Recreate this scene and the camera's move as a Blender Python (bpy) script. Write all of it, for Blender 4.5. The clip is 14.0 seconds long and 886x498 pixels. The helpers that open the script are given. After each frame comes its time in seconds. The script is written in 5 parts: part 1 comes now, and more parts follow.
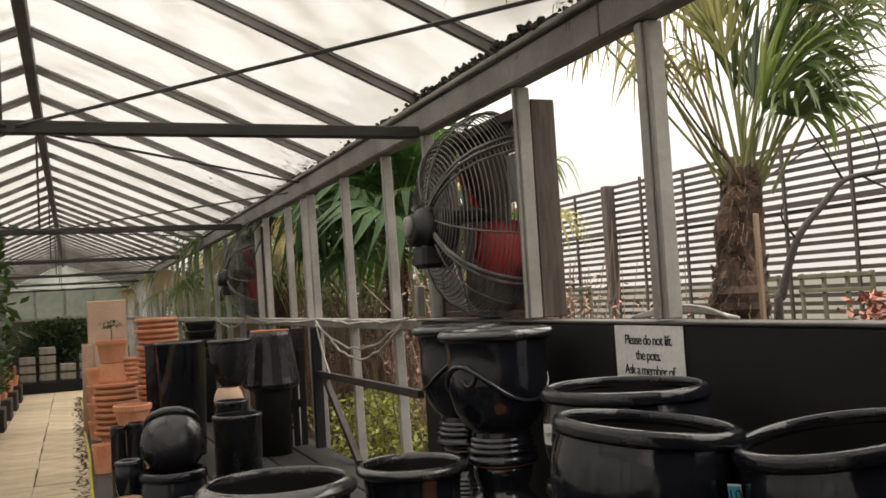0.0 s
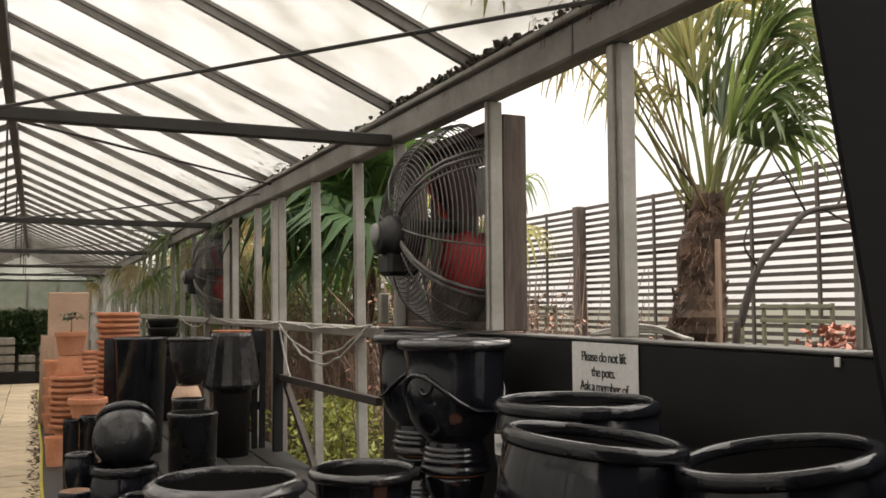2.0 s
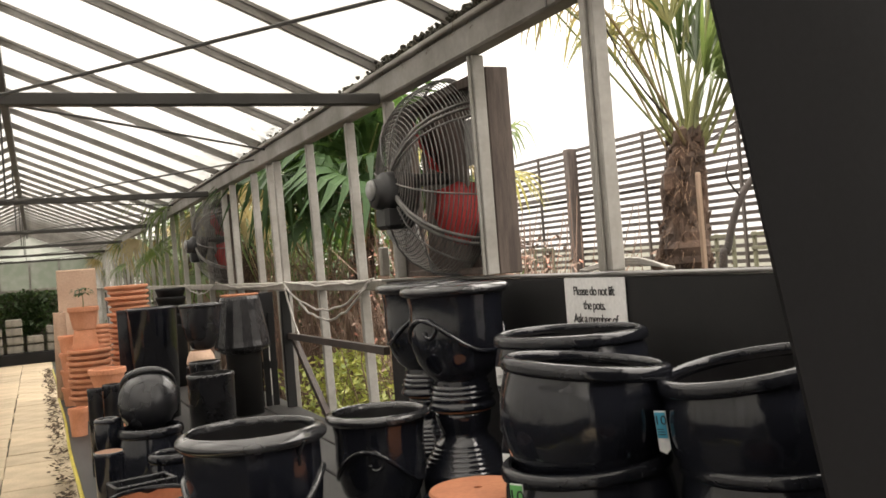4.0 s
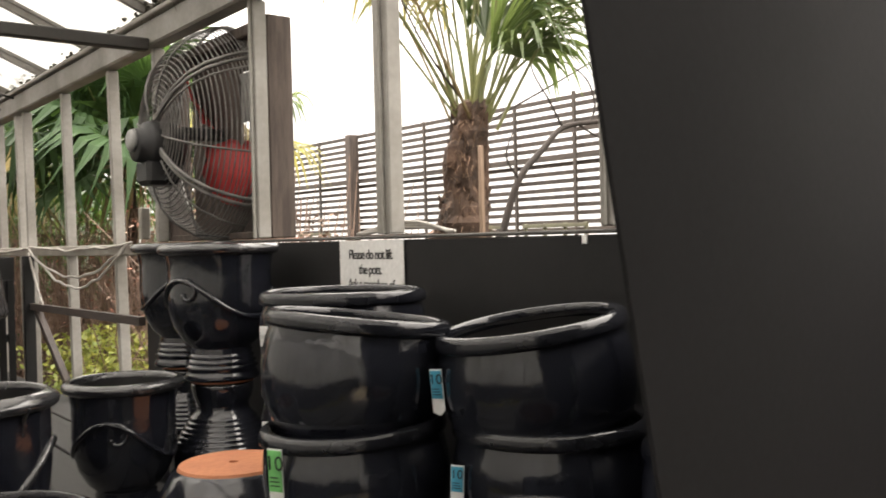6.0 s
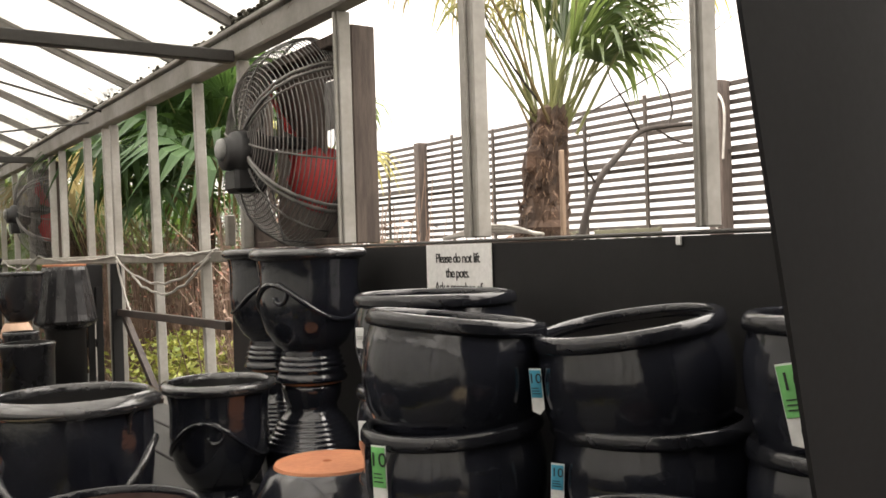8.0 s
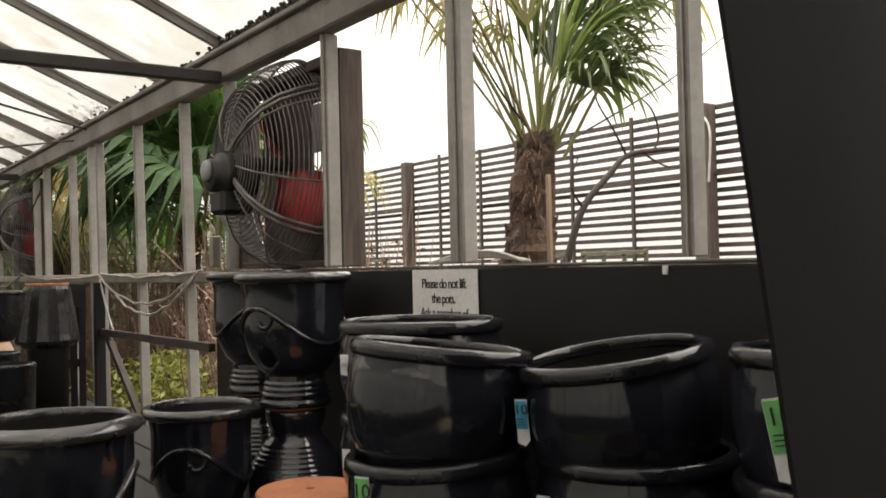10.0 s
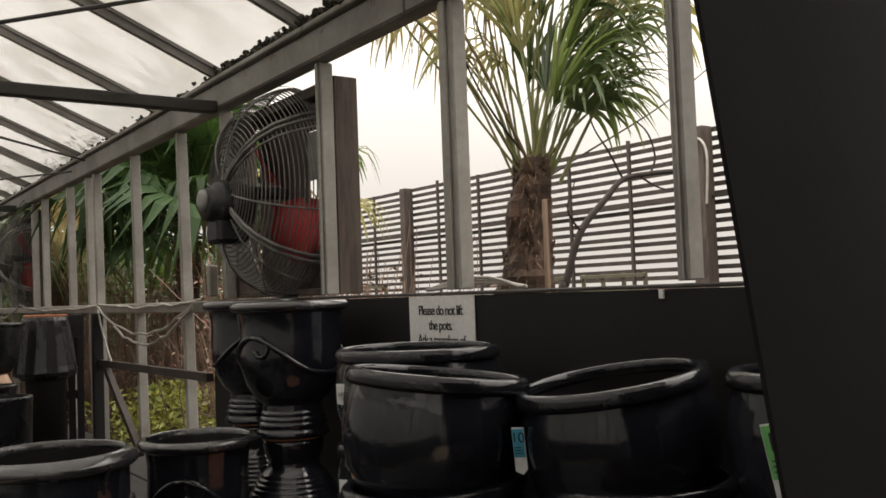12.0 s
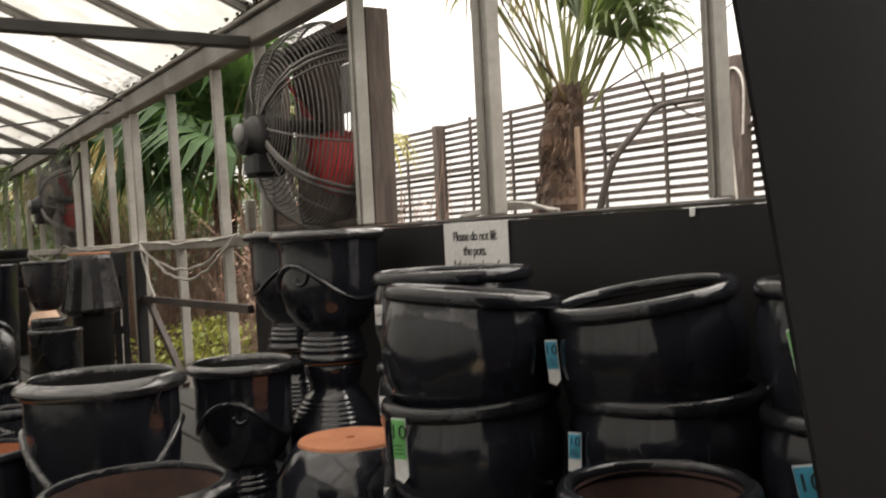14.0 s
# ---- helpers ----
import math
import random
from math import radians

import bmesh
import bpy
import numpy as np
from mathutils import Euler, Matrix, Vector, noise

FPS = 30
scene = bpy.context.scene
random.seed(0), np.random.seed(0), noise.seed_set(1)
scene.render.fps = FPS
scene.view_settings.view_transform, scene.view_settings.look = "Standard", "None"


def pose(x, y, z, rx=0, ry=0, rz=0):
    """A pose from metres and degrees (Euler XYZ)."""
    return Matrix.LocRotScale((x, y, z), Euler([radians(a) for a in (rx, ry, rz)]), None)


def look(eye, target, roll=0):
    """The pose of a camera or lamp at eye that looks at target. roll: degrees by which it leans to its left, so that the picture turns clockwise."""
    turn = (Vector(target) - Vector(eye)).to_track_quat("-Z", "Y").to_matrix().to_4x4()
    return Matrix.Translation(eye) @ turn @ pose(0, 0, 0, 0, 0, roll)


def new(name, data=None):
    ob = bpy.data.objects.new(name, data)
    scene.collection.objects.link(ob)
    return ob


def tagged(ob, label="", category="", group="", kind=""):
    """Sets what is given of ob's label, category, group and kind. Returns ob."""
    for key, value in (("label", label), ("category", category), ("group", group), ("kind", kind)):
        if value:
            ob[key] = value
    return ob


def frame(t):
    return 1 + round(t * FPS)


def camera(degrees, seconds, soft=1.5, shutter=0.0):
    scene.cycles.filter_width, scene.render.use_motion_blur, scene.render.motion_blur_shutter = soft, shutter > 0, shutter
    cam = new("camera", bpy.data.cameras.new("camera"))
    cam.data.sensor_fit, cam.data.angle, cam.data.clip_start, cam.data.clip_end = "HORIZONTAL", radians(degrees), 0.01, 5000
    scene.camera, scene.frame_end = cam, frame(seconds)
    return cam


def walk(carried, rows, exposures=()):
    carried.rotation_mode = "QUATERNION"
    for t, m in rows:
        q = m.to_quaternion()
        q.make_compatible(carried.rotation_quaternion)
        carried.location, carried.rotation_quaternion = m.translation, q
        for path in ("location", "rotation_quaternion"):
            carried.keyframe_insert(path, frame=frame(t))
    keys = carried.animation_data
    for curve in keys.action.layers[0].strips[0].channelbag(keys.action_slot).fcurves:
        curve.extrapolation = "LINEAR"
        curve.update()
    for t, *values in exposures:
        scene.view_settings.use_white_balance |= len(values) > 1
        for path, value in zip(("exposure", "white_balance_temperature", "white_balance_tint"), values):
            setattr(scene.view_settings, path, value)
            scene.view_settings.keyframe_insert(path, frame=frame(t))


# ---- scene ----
cam = camera(51.8, 14.0, 1.6, 0.3)
PATH = [
    (0, (0.343, 0.582, 1.685), (1.101, 2.43, 1.784), -3.4),
    (0.5, (0.348, 0.576, 1.679), (1.088, 2.432, 1.784), -2.3),
    (1, (0.344, 0.571, 1.683), (1.101, 2.419, 1.797), -0.9),
    (1.5, (0.359, 0.561, 1.681), (1.145, 2.396, 1.794), -0.8),
    (2, (0.354, 0.563, 1.674), (1.169, 2.385, 1.799), -0.3),
    (4.3, (0.298, 0.429, 1.661), (1.121, 2.252, 1.657), -4.7),
    (4.5, (0.293, 0.421, 1.656), (1.139, 2.234, 1.639), -4.2),
    (5, (0.318, 0.522, 1.628), (1.298, 2.264, 1.558), -3.5),
    (5.5, (0.395, 0.562, 1.593), (1.665, 2.107, 1.582), -1.9),
    (6, (0.379, 0.571, 1.59), (1.612, 2.145, 1.569), -1.4),
    (6.5, (0.326, 0.578, 1.581), (1.438, 2.239, 1.526), -1.4),
    (7, (0.318, 0.578, 1.586), (1.39, 2.267, 1.536), -2.1),
    (7.5, (0.319, 0.58, 1.588), (1.421, 2.248, 1.559), -2.0),
    (7.7, (0.321, 0.58, 1.585), (1.432, 2.243, 1.569), -1.9),
    (9.8, (0.333, 0.594, 1.578), (1.479, 2.233, 1.611), -1.1),
    (10, (0.33, 0.587, 1.598), (1.475, 2.226, 1.637), -1.3),
    (10.5, (0.344, 0.574, 1.622), (1.492, 2.206, 1.749), -1.3),
    (11, (0.343, 0.578, 1.614), (1.48, 2.22, 1.728), -1.9),
    (11.5, (0.347, 0.582, 1.604), (1.482, 2.225, 1.704), -2.2),
    (12, (0.341, 0.587, 1.601), (1.486, 2.224, 1.695), -2.1),
    (12.5, (0.342, 0.583, 1.605), (1.507, 2.205, 1.699), -2.1),
    (13, (0.35, 0.585, 1.604), (1.53, 2.197, 1.701), -2.3),
    (13.5, (0.347, 0.586, 1.601), (1.517, 2.205, 1.683), -2.4),
    (14, (0.32, 0.559, 1.57), (1.4, 2.242, 1.536), -2.9),
]
walk(cam, [(t, look(eye, target, roll)) for t, eye, target, roll in PATH],
     [(0, 0.23), (2.2, 0.34), (4.3, 0.98), (7.7, 1.16), (9.8, 0.67), (10.5, -0.12), (12.0, -0.08), (13.5, -0.16), (14.0, 0.62)])

# ---- world ----
# ---- light ----
sky = bpy.data.worlds.new("overcast_sky")
scene.world = sky
sky.use_nodes = True
nt = sky.node_tree
bg = nt.nodes["Background"]
tex = nt.nodes.new("ShaderNodeTexSky")
tex.sky_type, tex.sun_disc = "NISHITA", False
tex.sun_elevation, tex.sun_rotation = radians(38), radians(150)
tex.air_density, tex.dust_density, tex.ozone_density = 1.0, 6.0, 1.0
mixc = nt.nodes.new("ShaderNodeMix")
mixc.data_type = "RGBA"
mixc.inputs[0].default_value = 0.96
nt.links.new(tex.outputs[0], mixc.inputs[6])
# an overcast sky is several times as bright overhead as at the horizon
coord = nt.nodes.new("ShaderNodeTexCoord")
sep = nt.nodes.new("ShaderNodeSeparateXYZ")
nt.links.new(coord.outputs["Generated"], sep.inputs[0])
rise = nt.nodes.new("ShaderNodeMapRange")
rise.inputs["To Min"].default_value, rise.inputs["To Max"].default_value = 0.235, 1.86
curve = nt.nodes.new("ShaderNodeMath")
curve.operation, curve.use_clamp = "POWER", True
curve.inputs[1].default_value = 1.55
above = nt.nodes.new("ShaderNodeMath")
above.operation = "MAXIMUM"
above.inputs[1].default_value = 0.0
nt.links.new(sep.outputs[2], above.inputs[0])
nt.links.new(above.outputs[0], curve.inputs[0])
nt.links.new(curve.outputs[0], rise.inputs["Value"])
lum = nt.nodes.new("ShaderNodeVectorMath")
lum.operation = "SCALE"
lum.inputs[0].default_value = (34.6, 32.0, 29.2)
nt.links.new(rise.outputs["Result"], lum.inputs["Scale"])
nt.links.new(lum.outputs[0], mixc.inputs[7])
nt.links.new(mixc.outputs[2], bg.inputs[0])
bg.inputs[1].default_value = 0.1
sun = new("sun", bpy.data.lights.new("sun", "SUN"))
sun.data.energy, sun.data.angle, sun.data.color = 1.5, radians(30), (1.0, 0.94, 0.85)
sun.matrix_world = look((0, 0, 20), (6, -8, 8))


# ---- materials ----
def material(name, colour, rough=0.6, metal=0.0, colour2=None, scale=8.0, bump=0.0, fine=90.0, coat=0.0, vary=0.0, stretch=None, rough2=None, spec=0.5):
    m = bpy.data.materials.new(name)
    m.use_nodes = True
    t = m.node_tree
    p = t.nodes["Principled BSDF"]
    p.inputs["Roughness"].default_value = rough
    p.inputs["Metallic"].default_value = metal
    p.inputs["Coat Weight"].default_value = coat
    p.inputs["Coat Roughness"].default_value = 0.08
    p.inputs["Specular IOR Level"].default_value = spec
    co = t.nodes.new("ShaderNodeTexCoord")
    src = co.outputs["Object"]
    if stretch:
        mp = t.nodes.new("ShaderNodeMapping")
        mp.inputs["Scale"].default_value = stretch
        t.links.new(src, mp.inputs[0])
        src = mp.outputs[0]
    big = t.nodes.new("ShaderNodeTexNoise")
    big.inputs["Scale"].default_value, big.inputs["Detail"].default_value = scale, 6
    t.links.new(src, big.inputs["Vector"])
    small = t.nodes.new("ShaderNodeTexNoise")
    small.inputs["Scale"].default_value, small.inputs["Detail"].default_value = fine, 4
    t.links.new(src, small.inputs["Vector"])
    ramp = t.nodes.new("ShaderNodeValToRGB")
    ramp.color_ramp.elements[0].position, ramp.color_ramp.elements[1].position = 0.35, 0.68
    c2 = colour2 or tuple(c * 0.7 for c in colour)
    ramp.color_ramp.elements[0].color, ramp.color_ramp.elements[1].color = (*c2, 1), (*colour, 1)
    t.links.new(big.outputs["Fac"], ramp.inputs[0])
    out = ramp.outputs[0]
    mul = t.nodes.new("ShaderNodeMix")
    mul.data_type, mul.blend_type = "RGBA", "MULTIPLY"
    mul.inputs[0].default_value = 0.35
    t.links.new(out, mul.inputs[6])
    t.links.new(small.outputs["Fac"], mul.inputs[7])
    out = mul.outputs[2]
    if vary:
        oi = t.nodes.new("ShaderNodeObjectInfo")
        hs = t.nodes.new("ShaderNodeHueSaturation")
        mr = t.nodes.new("ShaderNodeMapRange")
        mr.inputs[3].default_value, mr.inputs[4].default_value = 1 - vary, 1 + vary
        t.links.new(oi.outputs["Random"], mr.inputs[0])
        t.links.new(mr.outputs[0], hs.inputs["Value"])
        t.links.new(out, hs.inputs["Color"])
        out = hs.outputs[0]
    t.links.new(out, p.inputs["Base Color"])
    if rough2 is not None:
        rr = t.nodes.new("ShaderNodeMapRange")
        rr.inputs[1].default_value, rr.inputs[2].default_value = 0.35, 0.7
        rr.inputs[3].default_value, rr.inputs[4].default_value = rough, rough2
        t.links.new(big.outputs["Fac"], rr.inputs[0])
        t.links.new(rr.outputs[0], p.inputs["Roughness"])
    if bump:
        b = t.nodes.new("ShaderNodeBump")
        b.inputs["Strength"].default_value, b.inputs["Distance"].default_value = bump, 0.004
        t.links.new(small.outputs["Fac"], b.inputs["Height"])
        t.links.new(b.outputs[0], p.inputs["Normal"])
    return m


def backlit(m, colour, share=0.45):
    """Lets light through a thin leaf."""
    t = m.node_tree
    p, o = t.nodes["Principled BSDF"], t.nodes["Material Output"]
    tl, mx = t.nodes.new("ShaderNodeBsdfTranslucent"), t.nodes.new("ShaderNodeMixShader")
    tl.inputs[0].default_value = (*colour, 1)
    mx.inputs[0].default_value = share
    t.links.new(p.outputs[0], mx.inputs[1])
    t.links.new(tl.outputs[0], mx.inputs[2])
    t.links.new(mx.outputs[0], o.inputs[0])
    return m


GLAZE = material("black_glaze", (0.0065, 0.0073, 0.0115), 0.06, colour2=(0.017, 0.0187, 0.026), scale=9, bump=0.6, fine=18, rough2=0.24, spec=0.55, coat=0.35)
GLAZE_RIM = material("worn_black_glaze_lip", (0.007, 0.0077, 0.0108), 0.07, colour2=(0.014, 0.0148, 0.0185), scale=22, bump=0.4, fine=34, rough2=0.26, spec=0.4, coat=0.0)
# scuffed lip; its grey also puts the sheen of the sky into the colour
DUSTY_SHEEN_RIM = material("scuffed_black_glaze_lip_sheen", (0.05, 0.05, 0.053), 0.14, colour2=(0.012, 0.0125, 0.015), scale=14, bump=0.25, fine=40, rough2=0.3, spec=0.7, coat=0.5)
GLAZE_DULL = material("dusty_black_glaze", (0.01, 0.0105, 0.013), 0.16, colour2=(0.021, 0.0215, 0.025), scale=9, bump=0.3, fine=24, rough2=0.42, coat=0.05)
# the paler upright streaks put the vase's reflections into its colour
SHEEN_STREAK = material("black_glaze_with_sheen_streaks", (0.008, 0.008, 0.0095), 0.06, colour2=(0.03, 0.03, 0.032), scale=9, bump=0.06, fine=30, stretch=(9, 9, 0.7), rough2=0.34, spec=0.4)
POST = material("pale_weathered_post", (0.37, 0.355, 0.33), 0.6, colour2=(0.24, 0.225, 0.2), scale=5, bump=0.15, fine=60, vary=0.12)
TUFT = material("pale_trunk_fibre", (0.3, 0.19, 0.125), 0.95, colour2=(0.16, 0.1, 0.06), scale=14)
INSIDE = material("dark_glazed_inside", (0.007, 0.007, 0.0078), 0.3, colour2=(0.013, 0.012, 0.012), scale=12, bump=0.2)
INSIDE_RED = material("reddish_clay_inside", (0.1, 0.05, 0.04), 0.85, colour2=(0.05, 0.03, 0.026), scale=12, bump=0.2)
TERRA = material("terracotta", (0.8, 0.37, 0.22), 0.85, colour2=(0.64, 0.26, 0.13), scale=9, bump=0.25, fine=140, vary=0.14)
TERRA_BASE = material("fresh_terracotta", (0.56, 0.23, 0.11), 0.8, colour2=(0.47, 0.18, 0.09), scale=14, bump=0.2)
PALE_CLAY = material("pale_clay", (0.7, 0.49, 0.36), 0.85, colour2=(0.6, 0.41, 0.3), scale=6, bump=0.2)
ALU = material("weathered_grey_bar", (0.31, 0.297, 0.275), 0.6, colour2=(0.17, 0.157, 0.138), scale=5, bump=0.15, fine=60, vary=0.12)
ALU_DARK = material("dirty_steel", (0.1, 0.095, 0.088), 0.6, colour2=(0.06, 0.055, 0.05), scale=6, bump=0.15)
TIE = material("dark_steel_tie", (0.05, 0.047, 0.043), 0.6, colour2=(0.03, 0.027, 0.024), scale=4, bump=0.15)
BLACK_BOARD = material("black_painted_board", (0.008, 0.008, 0.0086), 0.6, colour2=(0.0115, 0.0112, 0.0115), scale=3, bump=0.08, fine=120, rough2=0.75, spec=0.3)
BLACK_SHEET = material("matt_black_sheet", (0.009, 0.0091, 0.0105), 0.65, colour2=(0.0112, 0.0112, 0.0128), scale=1.4, bump=0.03, fine=160, rough2=0.9, spec=0.12)
DECK = material("black_stained_plank", (0.013, 0.0125, 0.012), 0.6, colour2=(0.026, 0.024, 0.022), scale=6, bump=0.3, vary=0.25, stretch=(6, 0.8, 6))
SILL = material("grey_sill", (0.36, 0.34, 0.3), 0.6, colour2=(0.24, 0.22, 0.19), scale=7, bump=0.15)
WOOD = material("weathered_board", (0.105, 0.08, 0.066), 0.8, colour2=(0.05, 0.036, 0.03), scale=7, bump=0.35, fine=60, stretch=(8, 8, 1), vary=0.1)
BROWN_BAR = material("brown_timber", (0.045, 0.03, 0.023), 0.7, colour2=(0.024, 0.016, 0.013), scale=8, bump=0.3, stretch=(6, 1, 6))
FENCE = material("dark_fence_slat", (0.058, 0.045, 0.036), 0.8, colour2=(0.034, 0.026, 0.021), scale=5, bump=0.2, vary=0.25)
WIRE = material("galvanised_wire", (0.27, 0.26, 0.25), 0.5, metal=0.4, colour2=(0.13, 0.125, 0.12), scale=20)
MOTOR = material("black_motor_shell", (0.013, 0.013, 0.0145), 0.5, scale=20, bump=0.1)
MOTOR_CAP = material("pale_motor_cap", (0.36, 0.36, 0.35), 0.35, scale=20)
RED = material("red_blade", (0.62, 0.045, 0.045), 0.4, colour2=(0.5, 0.035, 0.036), scale=9)
LOUVRE = material("grey_louvre", (0.3, 0.29, 0.28), 0.5, metal=0.2, scale=9, bump=0.1)
PAPER = material("laminated_paper", (0.86, 0.86, 0.85), 0.3, colour2=(0.8, 0.8, 0.79), scale=6)
INK = material("black_ink", (0.02, 0.02, 0.02), 0.6)
GREEN_TAG = material("green_label", (0.22, 0.62, 0.2), 0.4, scale=30)
BLUE_TAG = material("blue_label", (0.09, 0.45, 0.66), 0.4, scale=30)
CABLE = material("pale_cable", (0.5, 0.47, 0.43), 0.6, scale=20)
YELLOW = material("yellow_hose", (0.6, 0.5, 0.05), 0.5, scale=20)
SLAB = material("sandstone_paving", (0.74, 0.6, 0.42), 0.9, colour2=(0.58, 0.47, 0.32), scale=3.5, bump=0.4, fine=50, vary=0.14)
GROUND = material("damp_soil", (0.06, 0.05, 0.035), 0.95, colour2=(0.04, 0.045, 0.022), scale=2, bump=0.5, fine=30)
MOSS = material("dark_moss", (0.06, 0.055, 0.035), 0.95, colour2=(0.03, 0.027, 0.02), scale=20, bump=0.6, fine=60)
LITTER = material("leaf_litter", (0.14, 0.085, 0.05), 0.9, colour2=(0.07, 0.05, 0.03), scale=15)
FROND = backlit(material("palm_leaf", (0.11, 0.145, 0.05), 0.4, colour2=(0.045, 0.08, 0.03), scale=5, fine=60, vary=0.3), (0.15, 0.2, 0.055), 0.4)
FROND_DEEP = backlit(material("deep_green_palm_leaf", (0.05, 0.092, 0.032), 0.6, colour2=(0.03, 0.06, 0.025), scale=5, fine=60, vary=0.3, spec=0.2), (0.06, 0.11, 0.024), 0.4)
FROND_DRY = backlit(material("dry_palm_leaf", (0.36, 0.3, 0.18), 0.7, colour2=(0.23, 0.185, 0.1), scale=5, vary=0.2), (0.31, 0.25, 0.11))
FROND_OLIVE = backlit(material("olive_palm_leaf", (0.26, 0.24, 0.09), 0.45, colour2=(0.13, 0.15, 0.05), scale=6, fine=60, vary=0.3), (0.42, 0.38, 0.12))
PETIOLE = material("palm_stalk", (0.2, 0.2, 0.07), 0.5, colour2=(0.12, 0.14, 0.05), scale=9)
FIBRE = material("palm_trunk_fibre", (0.12, 0.072, 0.048), 0.95, colour2=(0.035, 0.022, 0.015), scale=14, bump=0.8, fine=60)
BARK = material("dark_bark", (0.034, 0.025, 0.02), 0.9, colour2=(0.02, 0.015, 0.012), scale=20, bump=0.5)
TWIG = material("brown_twigs", (0.27, 0.18, 0.13), 0.9, colour2=(0.13, 0.085, 0.065), scale=5)
SHRUB = backlit(material("variegated_leaf", (0.45, 0.44, 0.1), 0.5, colour2=(0.14, 0.22, 0.05), scale=14), (0.4, 0.4, 0.08), 0.35)
LEAF = backlit(material("green_leaf", (0.06, 0.11, 0.035), 0.45, colour2=(0.03, 0.06, 0.02), scale=8), (0.1, 0.16, 0.03), 0.3)
STAKE = material("raw_stake", (0.3, 0.21, 0.15), 0.8, colour2=(0.22, 0.15, 0.1), scale=8, stretch=(6, 6, 1))
GREEN_WOOD = material("green_stained_lattice", (0.12, 0.12, 0.07), 0.8, colour2=(0.08, 0.075, 0.05), scale=9)
STONE = material("pale_stone", (0.36, 0.33, 0.28), 0.9, colour2=(0.24, 0.22, 0.19), scale=8, bump=0.4)
RUSSET = material("russet_leaf", (0.4, 0.16, 0.1), 0.7, colour2=(0.25, 0.1, 0.07), scale=9)


def dirty_glass(name, clear, tint, blotch):
    m = bpy.data.materials.new(name)
    m.use_nodes = True
    t = m.node_tree
    t.nodes.remove(t.nodes["Principled BSDF"])
    o = t.nodes["Material Output"]
    tr, tl, df, gl = (t.nodes.new("ShaderNodeBsdf" + k) for k in ("Transparent", "Translucent", "Translucent", "Glossy"))
    tr.inputs[0].default_value = (0.9, 0.9, 0.89, 1)
    tl.inputs[0].default_value = (*tint, 1)
    df.inputs[0].default_value = (0.36, 0.355, 0.335, 1)
    gl.inputs["Roughness"].default_value = 0.15
    co = t.nodes.new("ShaderNodeTexCoord")
    n1, n2 = t.nodes.new("ShaderNodeTexNoise"), t.nodes.new("ShaderNodeTexNoise")
    n1.inputs["Scale"].default_value, n2.inputs["Scale"].default_value = 1.7, 5.5
    n1.inputs["Detail"].default_value = n2.inputs["Detail"].default_value = 7
    gm = t.nodes.new("ShaderNodeNewGeometry")
    t.links.new(gm.outputs["Position"], n1.inputs["Vector"])
    t.links.new(gm.outputs["Position"], n2.inputs["Vector"])
    add = t.nodes.new("ShaderNodeMath")
    add.operation = "MULTIPLY"
    t.links.new(n1.outputs["Fac"], add.inputs[0])
    t.links.new(n2.outputs["Fac"], add.inputs[1])
    mr = t.nodes.new("ShaderNodeMapRange")
    mr.inputs[1].default_value, mr.inputs[2].default_value = 0.19, 0.4
    mr.inputs[3].default_value, mr.inputs[4].default_value = 0.0, blotch
    t.links.new(add.outputs[0], mr.inputs[0])
    a, b, c = (t.nodes.new("ShaderNodeMixShader") for _ in range(3))
    a.inputs[0].default_value = 1 - clear
    t.links.new(tr.outputs[0], a.inputs[1])
    t.links.new(tl.outputs[0], a.inputs[2])
    t.links.new(mr.outputs[0], b.inputs[0])
    t.links.new(a.outputs[0], b.inputs[1])
    t.links.new(df.outputs[0], b.inputs[2])
    c.inputs[0].default_value = 0.04
    t.links.new(b.outputs[0], c.inputs[1])
    t.links.new(gl.outputs[0], c.inputs[2])
    t.links.new(c.outputs[0], o.inputs[0])
    return m


GLASS = dirty_glass("dirty_roof_glass", 0.44, (0.362, 0.361, 0.36), 0.66)
END_GLASS = dirty_glass("fogged_end_glass", 0.06, (0.26, 0.28, 0.24), 0.7)


# ---- mesh helpers ----
def mesh_of(name, bm, mat, smooth=False):
    bm.normal_update()
    d = bpy.data.meshes.new(name)
    bm.to_mesh(d)
    bm.free()
    for m in (mat if isinstance(mat, (list, tuple)) else (mat,)):
        d.materials.append(m)
    if smooth:
        d.polygons.foreach_set("use_smooth", [True] * len(d.polygons))
    return d


def part(name, bm, mat, parent=None, label="", smooth=False):
    ob = new(name, bm if isinstance(bm, bpy.types.Mesh) else mesh_of(name, bm, mat, smooth))
    if parent:
        ob.parent = parent
    if label:
        ob["label"] = label
    return ob


def thing(name, loc, label, category, group="", kind="", rot=(0, 0, 0)):
    e = new(name)
    e.matrix_world = pose(*loc, *rot)
    return tagged(e, label, category, group, kind)


def add_box(bm, a, b, bev=0.0, m=None, index=0):
    r = bmesh.ops.create_cube(bm, size=1)
    for v in r["verts"]:
        v.co = Vector([(a[i] + b[i]) / 2 + v.co[i] * (b[i] - a[i]) for i in range(3)])
    faces = {f for v in r["verts"] for f in v.link_faces}
    for f in faces:
        f.material_index = index
    vs = r["verts"]
    if bev:
        res = bmesh.ops.bevel(bm, geom=list({e for v in vs for e in v.link_edges}), offset=bev, segments=1, affect="EDGES", profile=0.5)
        vs = list({v for f in res["faces"] for v in f.verts} | {v for v in vs if v.is_valid})
    if m:
        bmesh.ops.transform(bm, matrix=m, verts=vs)
    return bm


